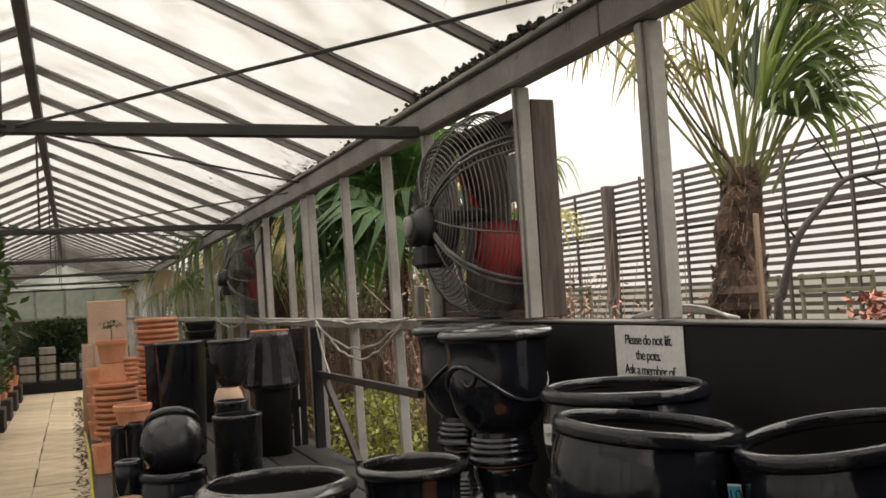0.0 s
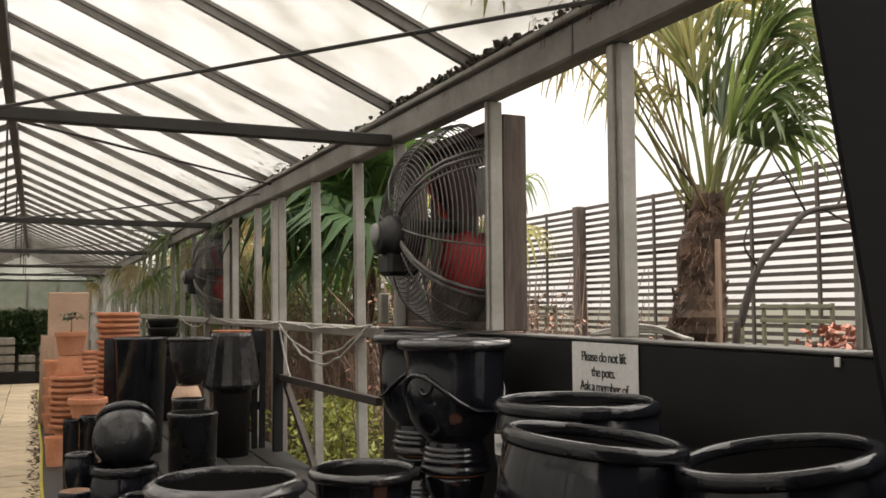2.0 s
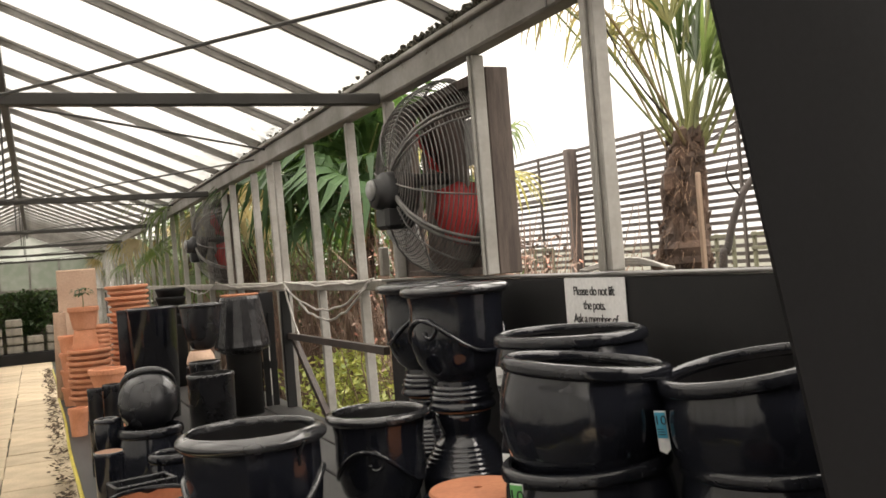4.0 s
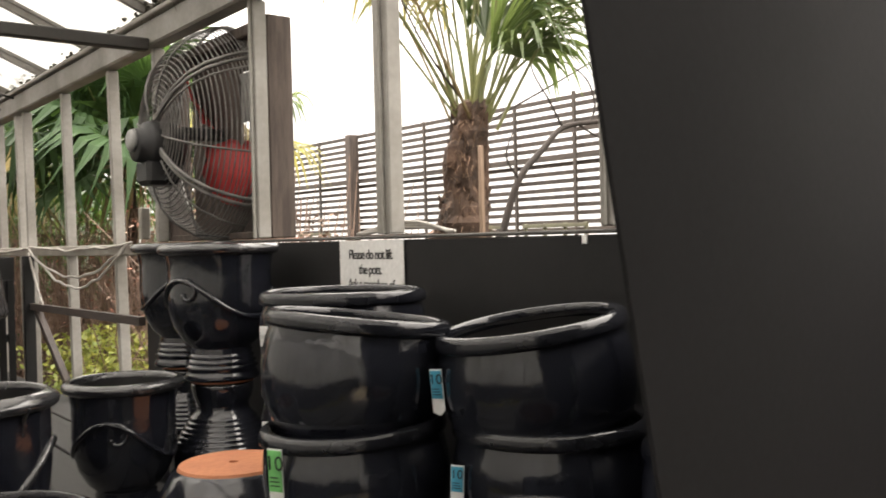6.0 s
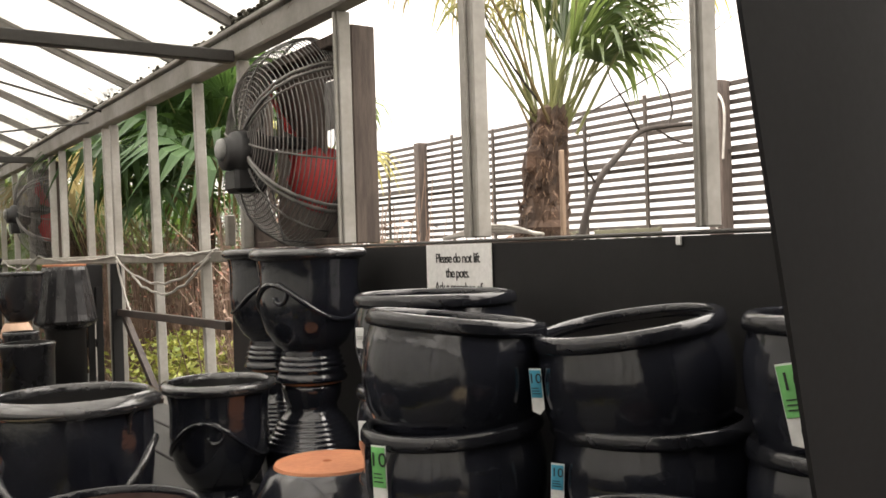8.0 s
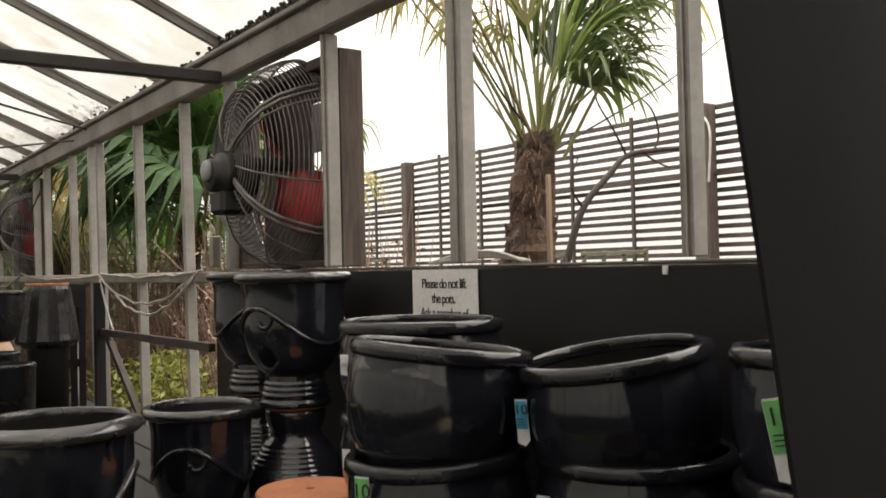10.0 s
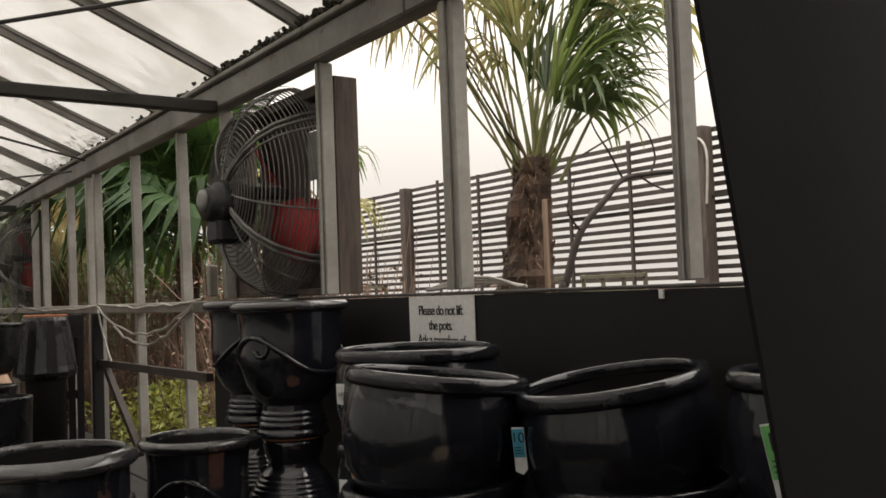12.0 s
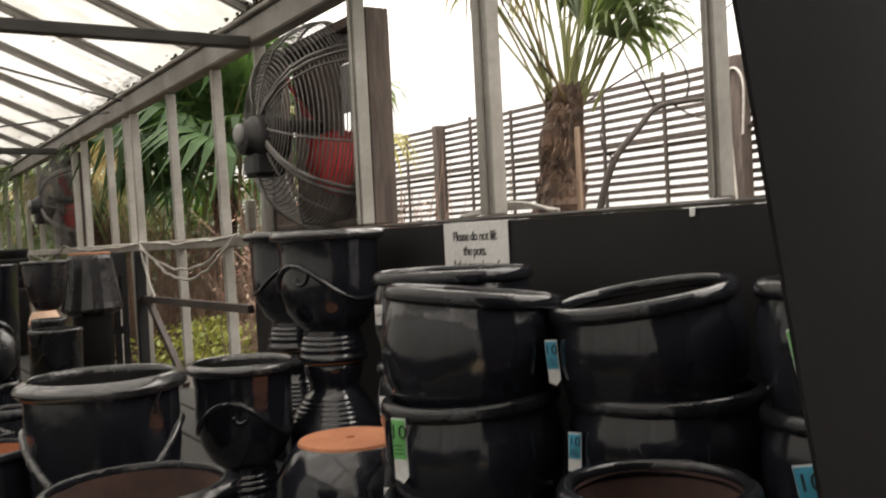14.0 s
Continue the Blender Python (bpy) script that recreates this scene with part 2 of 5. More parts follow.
def box(a, b, bev=0.0, m=None):
    return add_box(bmesh.new(), a, b, bev, m)


def add_bar(bm, p, q, w, h, up=(0, 0, 1)):
    """A square bar from p to q."""
    p, q = Vector(p), Vector(q)
    z = (q - p).normalized()
    x = Vector(up).cross(z).normalized()
    y = z.cross(x)
    vs = [[bm.verts.new(o + x * sx * w / 2 + y * sy * h / 2) for sx, sy in ((-1, -1), (1, -1), (1, 1), (-1, 1))] for o in (p, q)]
    for i in range(4):
        bm.faces.new((vs[0][i], vs[0][(i + 1) % 4], vs[1][(i + 1) % 4], vs[1][i]))
    bm.faces.new(vs[0][::-1])
    bm.faces.new(vs[1])
    return bm


def add_tube(bm, pts, r, sides=6, closed=False, r_end=None):
    pts = [Vector(p) for p in pts]
    n = len(pts)
    rings = []
    last = None
    for i, p in enumerate(pts):
        a = pts[(i - 1) % n] if closed or i else p
        b = pts[(i + 1) % n] if closed or i < n - 1 else p
        d = (b - a).normalized()
        ref = last if last is not None else (Vector((0, 0, 1)) if abs(d.z) < 0.9 else Vector((1, 0, 0)))
        x = (ref - d * ref.dot(d)).normalized()
        last = x
        y = d.cross(x)
        rad = r if r_end is None else r + (r_end - r) * i / (n - 1)
        rings.append([bm.verts.new(p + (x * math.cos(k * math.tau / sides) + y * math.sin(k * math.tau / sides)) * rad) for k in range(sides)])
    for i in range(n if closed else n - 1):
        u, v = rings[i], rings[(i + 1) % n]
        for k in range(sides):
            bm.faces.new((u[k], u[(k + 1) % sides], v[(k + 1) % sides], v[k]))
    if not closed:
        bm.faces.new(rings[0][::-1])
        bm.faces.new(rings[-1])
    return bm


def add_lathe(bm, prof, seg=40, centre=(0, 0), index=0, wob=0.0, seed=0):
    """Turns (r, z) pairs about the upright axis; r = 0 closes an end."""
    rings = []
    for r, z in prof:
        if r < 1e-6:
            rings.append([bm.verts.new((centre[0], centre[1], z))])
        else:
            ring = []
            for k in range(seg):
                a = k * math.tau / seg
                rr = r * (1 + wob * noise.noise((math.cos(a) * 1.3, math.sin(a) * 1.3 + seed, z * 9)))
                ring.append(bm.verts.new((centre[0] + math.cos(a) * rr, centre[1] + math.sin(a) * rr, z)))
            rings.append(ring)
    for u, v in zip(rings, rings[1:]):
        for k in range(seg):
            l = (k + 1) % seg
            f = [u[k % len(u)], u[l % len(u)], v[l % len(v)], v[k % len(v)]]
            f = list(dict.fromkeys(f))
            if len(f) > 2:
                bm.faces.new(f).material_index = index
    return bm


def arc(cx, cz, r, a0, a1, n=6):
    return [(cx + r * math.cos(radians(a0 + (a1 - a0) * i / n)), cz + r * math.sin(radians(a0 + (a1 - a0) * i / n))) for i in range(n + 1)]


# ---- the glasshouse ----
X, EAVE, RIDGE_X, RIDGE_Z, LEFT = 1.5, 2.24, 0.2, 2.93, -1.1
Y0, Y1 = -2.5, 24.0
BENCH = 0.97

ground = part("ground", box((-400, -400, -0.3), (400, 400, -0.03)), GROUND)
tagged(ground, "damp dark soil around the glasshouse", "ground", kind="structure")

wall = thing("wall_east", (0, 0, 0), "grey glazing-bar side wall over black boarding", "wall", kind="structure")
panel = part("black_boarding", box((X - 0.012, 0.2, 0.0), (X + 0.02, 3.62, 1.592), 0.003), BLACK_BOARD, wall, "matt black painted boarding")
part("sill", box((X - 0.014, 0.2, 1.594), (X + 0.06, 3.66, 1.601), 0.002), ALU_DARK, wall, "worn dark sill")
part("eave_beam", box((X - 0.03, Y0, 2.243), (X + 0.03, Y1, 2.325), 0.006), ALU, wall, "dirty grey eave beam")
part("beam_joint", box((X - 0.0325, 2.32, 2.245), (X - 0.0302, 2.326, 2.323)), ALU_DARK, wall, "dark joint between two lengths of beam")
part("eave_lip", box((X - 0.045, Y0, 2.328), (X + 0.1, Y1, 2.345), 0.004), ALU, wall, "gutter lip with dirt")
part("rail", box((X - 0.02, 3.68, 1.56), (X + 0.03, Y1, 1.6), 0.004), SILL, wall, "pale grey cross rail")
part("low_rail", box((X - 0.02, 5.3, 0.5), (X + 0.03, Y1, 0.56), 0.004), SILL, wall)
posts = [(-1.6, .03), (-1.0, .03), (-0.4, .03), (0.22, .03), (0.87, 0.03), (1.578, 0.026), (2.225, 0.055), (2.81, 0.026), (3.53, 0.03), (3.985, 0.028), (4.58, 0.028), (5.21, 0.03), (5.36, .03), (5.76, 0.028),
         (6.4, 0.03), (6.7, 0.03), (7.45, 0.028)] + [(8.05 + 0.603 * i, 0.028) for i in range(27)]
for y, w in posts:
    low = 1.605 if 0.2 < y < 3.6 else 0.0
    bm = box((X - 0.008, y - w, low), (X + 0.03, y, 2.24), 0.003)
    if y > 3.9:  # the old bars lean a little along the wall
        for v in bm.verts:
            v.co.y -= 0.05 * (2.24 - v.co.z)
    if 0.9 < y < 3:
        add_box(bm, (X - 0.018, y - w * 0.7, low), (X - 0.0085, y - w * 0.35, 2.238), 0.002)
    part("glazing_post", bm, POST, wall)
for i in range(14):
    y = 5.35 + 1.3 * i
    bm = add_bar(bmesh.new(), (X + 0.004, y, 0.6), (X + 0.004, y + 0.5, 1.5), 0.03, 0.03)
    if i % 3 == 1:
        part("brace", bm, BROWN_BAR, wall)
    else:
        bm.free()

# mostly out of view; boarding added, its height chosen for light on the pots
wall_w = thing("wall_west", (0, 0, 0), "grey glazed side wall, its low boarding added to set the light", "wall", kind="structure")
part("boarding", box((LEFT - 0.03, Y0, 0.0), (LEFT, Y1, 0.95), 0.003), BLACK_BOARD, wall_w)
part("eave_beam", box((LEFT - 0.03, Y0, 2.243), (LEFT + 0.03, Y1, 2.325), 0.005), ALU, wall_w)
part("glass_sheet", box((LEFT - 0.012, Y0, 0.95), (LEFT - 0.006, Y1, 2.243)), GLASS, wall_w)
for i in range(44):
    part("glazing_post", box((LEFT - 0.005, Y0 + 0.603 * i, 0.95), (LEFT + 0.03, Y0 + 0.603 * i + 0.045, 2.243)), ALU, wall_w)

roof = thing("roof", (0, 0, 0), "pitched roof of dirty glass on grey bars", "roof", kind="structure")
part("ridge_beam", box((RIDGE_X - 0.025, Y0, RIDGE_Z - 0.07), (RIDGE_X + 0.025, Y1, RIDGE_Z + 0.02), 0.004), ALU_DARK, roof, "dark ridge bar")
right_bar = mesh_of("glazing_bar", add_bar(add_bar(bmesh.new(), (X + 0.01, 0, 2.345), (RIDGE_X + 0.02, 0, RIDGE_Z - 0.02), 0.021, 0.026), (X + 0.01, 0, 2.366), (RIDGE_X + 0.02, 0, RIDGE_Z), 0.034, 0.012), ALU)
left_bar = mesh_of("glazing_bar", add_bar(add_bar(bmesh.new(), (LEFT - 0.01, 0, 2.345), (RIDGE_X - 0.02, 0, RIDGE_Z - 0.02), 0.021, 0.026), (LEFT - 0.01, 0, 2.366), (RIDGE_X - 0.02, 0, RIDGE_Z), 0.034, 0.012), ALU)
STEP = 0.645
pane_r = mesh_of("pane", add_bar(bmesh.new(), (X + 0.08, 0, 2.345), (RIDGE_X + 0.027, 0, RIDGE_Z + 0.012), STEP - 0.01, 0.004), GLASS)
pane_l = mesh_of("pane", add_bar(bmesh.new(), (LEFT - 0.08, 0, 2.345), (RIDGE_X - 0.027, 0, RIDGE_Z + 0.012), STEP - 0.01, 0.004), GLASS)
bar_y = [2.87 + STEP * k for k in range(-8, 33)]
for y in bar_y:
    for data in (right_bar, left_bar):
        ob = part("glazing_bar", data, None, roof)
        ob.location.y = y
    for data in (pane_r, pane_l):
        ob = part("pane", data, None, roof)
        ob.location.y = y + STEP / 2
TRUSS = [-0.05 + 3.55 * i for i in range(7)]
for y in TRUSS:
    bm = box((LEFT, y - 0.02, 2.226), (X - 0.03, y + 0.02, 2.266), 0.004)
    add_box(bm, (LEFT, y + 0.022, 2.26), (X - 0.03, y + 0.05, 2.268))
    part("tie_beam", bm, TIE, roof, "dark steel tie beam")
    part("hanger_rod", add_tube(bmesh.new(), [(RIDGE_X - 0.03, y, 2.27), (RIDGE_X - 0.03, y, RIDGE_Z - 0.03)], 0.007), TIE, roof)
    for s, e in ((1, X - 0.02), (-1, LEFT + 0.02)):
        for d in (-1.6, 1.85):
            part("brace_rod", add_tube(bmesh.new(), [(RIDGE_X, y, 2.247), (e, y + d * 0.96, 2.293 if d < 0 else 2.315)], 0.0055, 5), TIE, roof)

random.seed(4)
ball = bmesh.new()
bmesh.ops.create_icosphere(ball, subdivisions=1, radius=1.0)
unit, tris = [v.co.copy() for v in ball.verts], [[v.index for v in f.verts] for f in ball.faces]
ball.free()
verts, faces = [], []
for i in range(5200):
    y = random.uniform(0.9, 3.9) if i % 4 else random.uniform(3.9, 12)
    heap = (0.75 if 1.9 < y < 3.5 else 0.45) + 0.8 * noise.noise((y * 5.5, 1.7, 0)) + 0.4 * noise.noise((y * 17, 4.2, 0))
    if heap < 0.12:
        continue
    high = min(1.0, heap) * 0.036 * (1.0 if y < 3.5 else 0.7)
    r = random.uniform(0.004, 0.0105)
    c = Vector((X + random.gauss(0.0, 0.016), y, 2.346 + high * random.random() ** 1.4))
    n0 = len(verts)
    verts += [c + Vector((v.x * random.uniform(0.6, 1.4), v.y * random.uniform(0.7, 1.5), v.z * random.uniform(0.6, 1.3))) * r for v in unit]
    faces += [[n0 + k for k in f] for f in tris]
moss_mesh = bpy.data.meshes.new("moss")
moss_mesh.from_pydata(verts, [], faces)
moss_mesh.materials.append(MOSS)
twigs = bmesh.new()
for i in range(190):
    y = random.gauss(2.2, 0.09) if i % 3 else random.uniform(1.9, 3.5)
    p = Vector((X - 0.046 + random.uniform(0, 0.06), y, 2.35 + random.uniform(0, 0.05 if i % 3 else 0.02)))
    q = p + Vector((random.uniform(-0.012, 0.01), random.uniform(-0.06, 0.06), random.uniform(-0.07, 0.03)))
    q.x = min(q.x, X - 0.036) if q.z < 2.345 else q.x
    add_tube(twigs, [p, (p + q) / 2 + Vector((-0.004, random.uniform(-.01, .01), random.uniform(0, .012))), q], 0.0013, 3, r_end=0.0006)
tagged(part("gutter_twigs", twigs, LITTER), "dry brown twigs and rootlets hanging off the gutter", "twigs", kind="stuff")
bm2 = bmesh.new()
slope = (Vector((RIDGE_X, 0, RIDGE_Z + 0.012)) - Vector((X + 0.08, 0, 2.345))).normalized()
for i in range(3000):
    y = random.uniform(5.0, 13)
    d = abs(random.gauss(0.08, 0.22)) * (1.0 if noise.noise((y * 1.7, 0.3, 0)) > -0.1 else 0.35)
    c = Vector((X + 0.06, y, 2.345 + 0.012)) + slope * d
    a, sz = random.uniform(0, 6.3), random.uniform(0.005, 0.022)
    u = (Vector((0, 1, 0)) * math.cos(a) + slope * math.sin(a)) * sz
    w = (Vector((0, 1, 0)) * -math.sin(a) + slope * math.cos(a)) * sz * random.uniform(0.15, 0.5)
    bm2.faces.new([bm2.verts.new(c + p) for p in (-u, -w, u, w)])
tagged(part("roof_litter", bm2, LITTER), "dead leaves lying on the roof glass", "leaves", kind="stuff")
tagged(part("moss", moss_mesh, None), "dark moss and dead leaves along the gutter", "moss", kind="stuff")

bm = bmesh.new()
for a, b in (((LEFT, Y1, 0), (X, Y1 + 0.05, 1.62)),):
    add_box(bm, a, b)
end = thing("wall_north", (0, 0, 0), "fogged glass end wall over dark boarding", "wall", kind="structure")
part("boarding", bm, GREEN_WOOD, end)
part("glass_sheet", box((LEFT, Y1 + 0.01, 1.66), (X, Y1 + 0.016, 2.35)), END_GLASS, end)
part("cross_rail", box((LEFT, Y1 - 0.03, 1.62), (X, Y1 + 0.05, 1.68)), SILL, end)
bm = bmesh.new()
vs = [bm.verts.new(p) for p in ((LEFT, Y1 + 0.01, 2.351), (X, Y1 + 0.01, 2.351), (RIDGE_X, Y1 + 0.01, RIDGE_Z))]
bm.faces.new(vs)
part("gable_pane", bm, END_GLASS, end)
for i in range(5):
    x = LEFT + (X - LEFT) * i / 4
    part("glazing_post", box((x - 0.02, Y1 - 0.01, 1.68), (x + 0.02, Y1 + 0.03, 2.36)), ALU, end)
# unseen wall added to close this end, glazed low to light the pots
south = thing("unseen_wall_south", (0, 0, 0), "unseen glazed end wall over dark grey boarding kept low for light", "wall", kind="structure")
part("boarding", box((LEFT, Y0 - 0.05, 0), (X, Y0, 0.4)), ALU_DARK, south)
part("glass_sheet", box((LEFT, Y0 - 0.03, 0.4), (X, Y0 - 0.024, 2.34)), GLASS, south)
for i in range(5):
    x = LEFT + (X - LEFT) * i / 4
    part("glazing_post", box((x - 0.02, Y0 - 0.022, 0.4), (x + 0.02, Y0 + 0.02, 2.34)), ALU, south)

path = thing("floor", (0, 0, 0), "sandy stone slab path with leaf litter", "paving", kind="structure")
part("bedding", box((LEFT, Y0, -0.05), (X, Y1, -0.018)), GROUND, path)
slab = mesh_of("slab", box((-0.297, -0.297, -0.03), (0.297, 0.297, 0.0), 0.006), SLAB)
random.seed(7)
for i in range(44):
    # the two right-hand columns are unseen, added to bounce light onto the black board
    for x in (-0.98, -0.375, 0.23, 0.835, 1.19) if i < 5 else (-0.98, -0.375, 0.23):
        ob = part("slab", slab, None, path)
        ob.location = (x + random.uniform(-0.006, 0.006), Y0 + 0.3 + 0.603 * i, random.uniform(-0.004, 0.003) - (0.012 if x > 1 else 0))
        ob.rotation_euler = (random.uniform(-0.004, 0.004), random.uniform(-0.004, 0.004), random.uniform(-0.008, 0.008))

random.seed(8)
bm = bmesh.new()
for i in range(900):
    c = Vector((random.gauss(0.42, 0.05), random.uniform(6, 21), random.uniform(0.0, 0.05)))
    a, s = random.uniform(0, 6.3), random.uniform(0.015, 0.05)
    u, w = Vector((math.cos(a), math.sin(a), random.uniform(-.3, .6))) * s, Vector((-math.sin(a), math.cos(a), 0.3)) * s * 0.4
    bm.faces.new([bm.verts.new(c + p) for p in (-u, -w, u, w)])
tagged(part("leaf_litter", bm, LITTER), "brown leaf litter along the path edge", "leaves", kind="stuff")

bench = thing("display_bench", (0, 0, 0), "long black slatted timber display bench", "bench")
for i in range(7):
    x = 0.395 + 0.157 * i
    part("plank", box((x, 0.9, BENCH - 0.025), (x + 0.148, 9.2, BENCH), 0.003), DECK, bench)
for i in range(6):
    y = 1.0 + 1.6 * i
    part("bearer", box((0.42, y, BENCH - 0.1), (1.46, y + 0.05, BENCH - 0.027)), DECK, bench)
    for x in (0.62, 1.4):
        part("leg", box((x, y, 0), (x + 0.06, y + 0.05, BENCH - 0.102)), DECK, bench)
part("hose", add_tube(bmesh.new(), [(0.397 + 0.004 * math.sin(i), 0.95 + i * 0.33, BENCH + 0.008) for i in range(25)], 0.007), YELLOW, bench, "thin yellow hose along the bench edge")

# the black sheet that stands across the bench
bm = bmesh.new()
lo, hi = 0.0, 2.6
def edge_x(z): return 0.709 + (1.7 - z) * 0.197
pts = [(min(edge_x(lo), 1.2), lo), (X - 0.03, lo), (X - 0.03, hi - 0.4), (edge_x(hi - 0.4), hi - 0.4)]
front = [bm.verts.new((x, 0.878, z)) for x, z in pts]
back = [bm.verts.new((x, 0.875, z)) for x, z in pts]
bm.faces.new(front[::-1])
bm.faces.new(back)
for i in range(4):
    bm.faces.new((front[i], front[(i + 1) % 4], back[(i + 1) % 4], back[i]))
bmesh.ops.recalc_face_normals(bm, faces=bm.faces)
screen = part("screen_board", bm, BLACK_SHEET)
tagged(screen, "matt black upright board with a slanting edge", "board")


# ---- pots ----
def pot_thing(name, loc, label, group="pots on the bench", rot=(0, 0, 0), category="plant pot"):
    return thing(name, loc, label, category, group, rot=rot)


def rolled(prof_out, r, h, lip, inner, wall=0.014):
    """Outside profile up to the rim, a rolled lip of radius lip at (r, h), and the inside down to its floor."""
    out = [(0.0, 0.0)] + prof_out + arc(r - lip, h - lip, lip, -60, 180, 9)
    return out, [(r - 2 * lip, h - lip)] + inner + [(0.0, inner[-1][1])]


def build_pot(name, loc, label, prof, inner, mat=None, inmat=None, seg=48, rot=(0, 0, 0), group="pots on the bench", rim=None, wob=0.006, rim_mat=None):
    t = pot_thing(name, loc, label, group, rot)
    part("body", add_lathe(bmesh.new(), prof, seg, wob=wob, seed=loc[0] * 7), mat or GLAZE, t, smooth=True)
    if inner:
        part("inside", add_lathe(bmesh.new(), inner, seg), inmat or INSIDE, t, smooth=True)
    if rim:
        part("rim", add_lathe(bmesh.new(), rim + [rim[0]], seg, wob=wob, seed=loc[0] * 7), rim_mat or mat or GLAZE_RIM, t, smooth=True)
    return t


def tag(parent, ang, r, z, w, h, mat, digits=True, tilt=6, lean=0, face=None):
    """A price tag that hangs on the outside of a pot."""
    bm = bmesh.new()
    rim = [(-w / 2, 0), (w / 2, 0), (w / 2, -h * 0.88), (w * 0.1, -h), (-w / 2, -h * 0.93)]
    faces = [[bm.verts.new((x, y, z)) for x, z in rim] for y in (-0.0006, 0.0006)]
    bm.faces.new(faces[0][::-1])
    bm.faces.new(faces[1])
    for i in range(5):
        bm.faces.new((faces[0][i], faces[0][(i + 1) % 5], faces[1][(i + 1) % 5], faces[1][i]))
    bmesh.ops.recalc_face_normals(bm, faces=bm.faces)
    ob = part("price_tag", bm, PAPER, parent, "white and coloured price tag")
    a = radians(ang)
    m = Matrix.Translation((math.cos(a) * r, math.sin(a) * r, z)) @ Matrix.Rotation(radians(face if face else ang) + radians(90), 4, "Z") @ Matrix.Rotation(radians(tilt), 4, "X") @ Matrix.Rotation(radians(lean), 4, "Y")
    ob.matrix_local = m
    c = part("colour_band", box((-w / 2 + 0.001, -0.0024, -h * 0.62), (w / 2 - 0.001, -0.0011, -0.002)), mat, ob)
    if digits:
        f = bpy.data.curves.new("figure", "FONT")
        f.body, f.size, f.align_x, f.extrude = "10", h * 0.3, "CENTER", 0.0003
        f.materials.append(INK)
        fo = new("figure", f)
        fo.parent = ob
        fo.matrix_local = Matrix.Translation((0, -0.0032, -h * 0.3)) @ Matrix.Rotation(radians(90), 4, "X")
    for k in range(3):
        part("print_line", box((-w * 0.35, -0.0034, -h * (0.42 + 0.06 * k)), (w * (0.2 + 0.06 * k), -0.0026, -h * (0.405 + 0.06 * k))), INK, ob)
    if w > 0.03:
        for k in range(6):
            part("code_bar", box((-w * 0.1 + w * 0.07 * k, -0.0016, -h * 0.88), (-w * 0.1 + w * (0.07 * k + 0.03 + 0.015 * (k % 2)), -0.0008, -h * 0.76)), INK, ob)
    return ob


def cauldron(loc, label, r=0.135, h=0.2, rot=(0, 0, 0), tags=(), inmat=None):
    s = r / 0.135
    prof = [(0.0, 0.0), (0.084 * s, 0.0), (0.09 * s, 0.005), (0.108 * s, h * 0.12), (0.1245 * s, h * 0.28), (0.1325 * s, h * 0.44), (0.1352 * s, h * 0.58), (0.1345 * s, h * 0.7), (0.131 * s, h * 0.81), (0.127 * s, h * 0.885), (0.1265 * s, h * 0.925)]
    lip = [(0.1235 * s, h * 0.882), (0.129 * s, h * 0.878), (r - 0.003, h * 0.882), (r - 0.0005, h * 0.892), (r + 0.0005, h * 0.91), (r - 0.0005, h * 0.955), (r - 0.003, h * 0.982), (r - 0.007, h * 0.995), (r - 0.012, h), (r - 0.017, h * 0.995), (r - 0.02, h * 0.97), (r - 0.021, h * 0.9)]
    inner = [(r - 0.021, h * 0.94), (0.118 * s, h * 0.6), (0.1 * s, h * 0.25), (0.07 * s, h * 0.09), (0, h * 0.08)]
    t = build_pot("cauldron_pot", loc, label, prof, inner, rot=rot, rim=lip, inmat=inmat)
    for g in tags:
        tag(t, *g)
    return t


# stack of three beside the sign
NEST = 0.155
A = (1.114, 1.746)
cauldron((*A, BENCH), "glossy black cauldron pot at the foot of a stack", 0.14, 0.2)
cauldron((A[0] + 0.012, A[1] - 0.008, BENCH + NEST), "glossy black cauldron pot in the middle of a stack", 0.141, 0.2, rot=(-1.2, -3.2, 0), tags=((191, 0.15, 0.188, 0.023, 0.098, GREEN_TAG, True, 3, 4, 210),))
cauldron((A[0] - 0.004, A[1] + 0.002, BENCH + 2 * NEST + 0.002), "glossy black cauldron pot tilted on top of a stack", 0.141, 0.2, rot=(2.1, 6.0, 0))
R = (1.267, 2.006)
for k in range(3):
    cauldron((R[0], R[1], BENCH + k * 0.167), "glossy black cauldron pot in the stack by the notice", 0.153, 0.2, tags=((176, 0.154, 0.142, 0.022, 0.038, PAPER, False, 4, 0, 215),))
C = (1.315, 1.524)
cauldron((C[0], C[1], BENCH), "glossy black cauldron pot at the foot of a leaning stack", 0.146, 0.2, tags=((158, 0.152, 0.15, 0.02, 0.055, BLUE_TAG, True, 3, 4, 215),))
cauldron((C[0] + 0.006, C[1] - 0.004, BENCH + NEST + 0.008), "glossy black cauldron pot under a tilted one", 0.147, 0.2, rot=(0, -1.2, 0), tags=((168, 0.157, 0.148, 0.019, 0.06, BLUE_TAG, True, 3, 4, 215),))
cauldron((C[0], C[1], BENCH + 2 * NEST - 0.006), "glossy black cauldron pot tilted towards the path", 0.142, 0.2, rot=(-3.7, -7.6, 0), tags=((160, 0.15, 0.158, 0.018, 0.068, BLUE_TAG, True, 4, 6, 212),))
Dp = (1.367, 1.24)
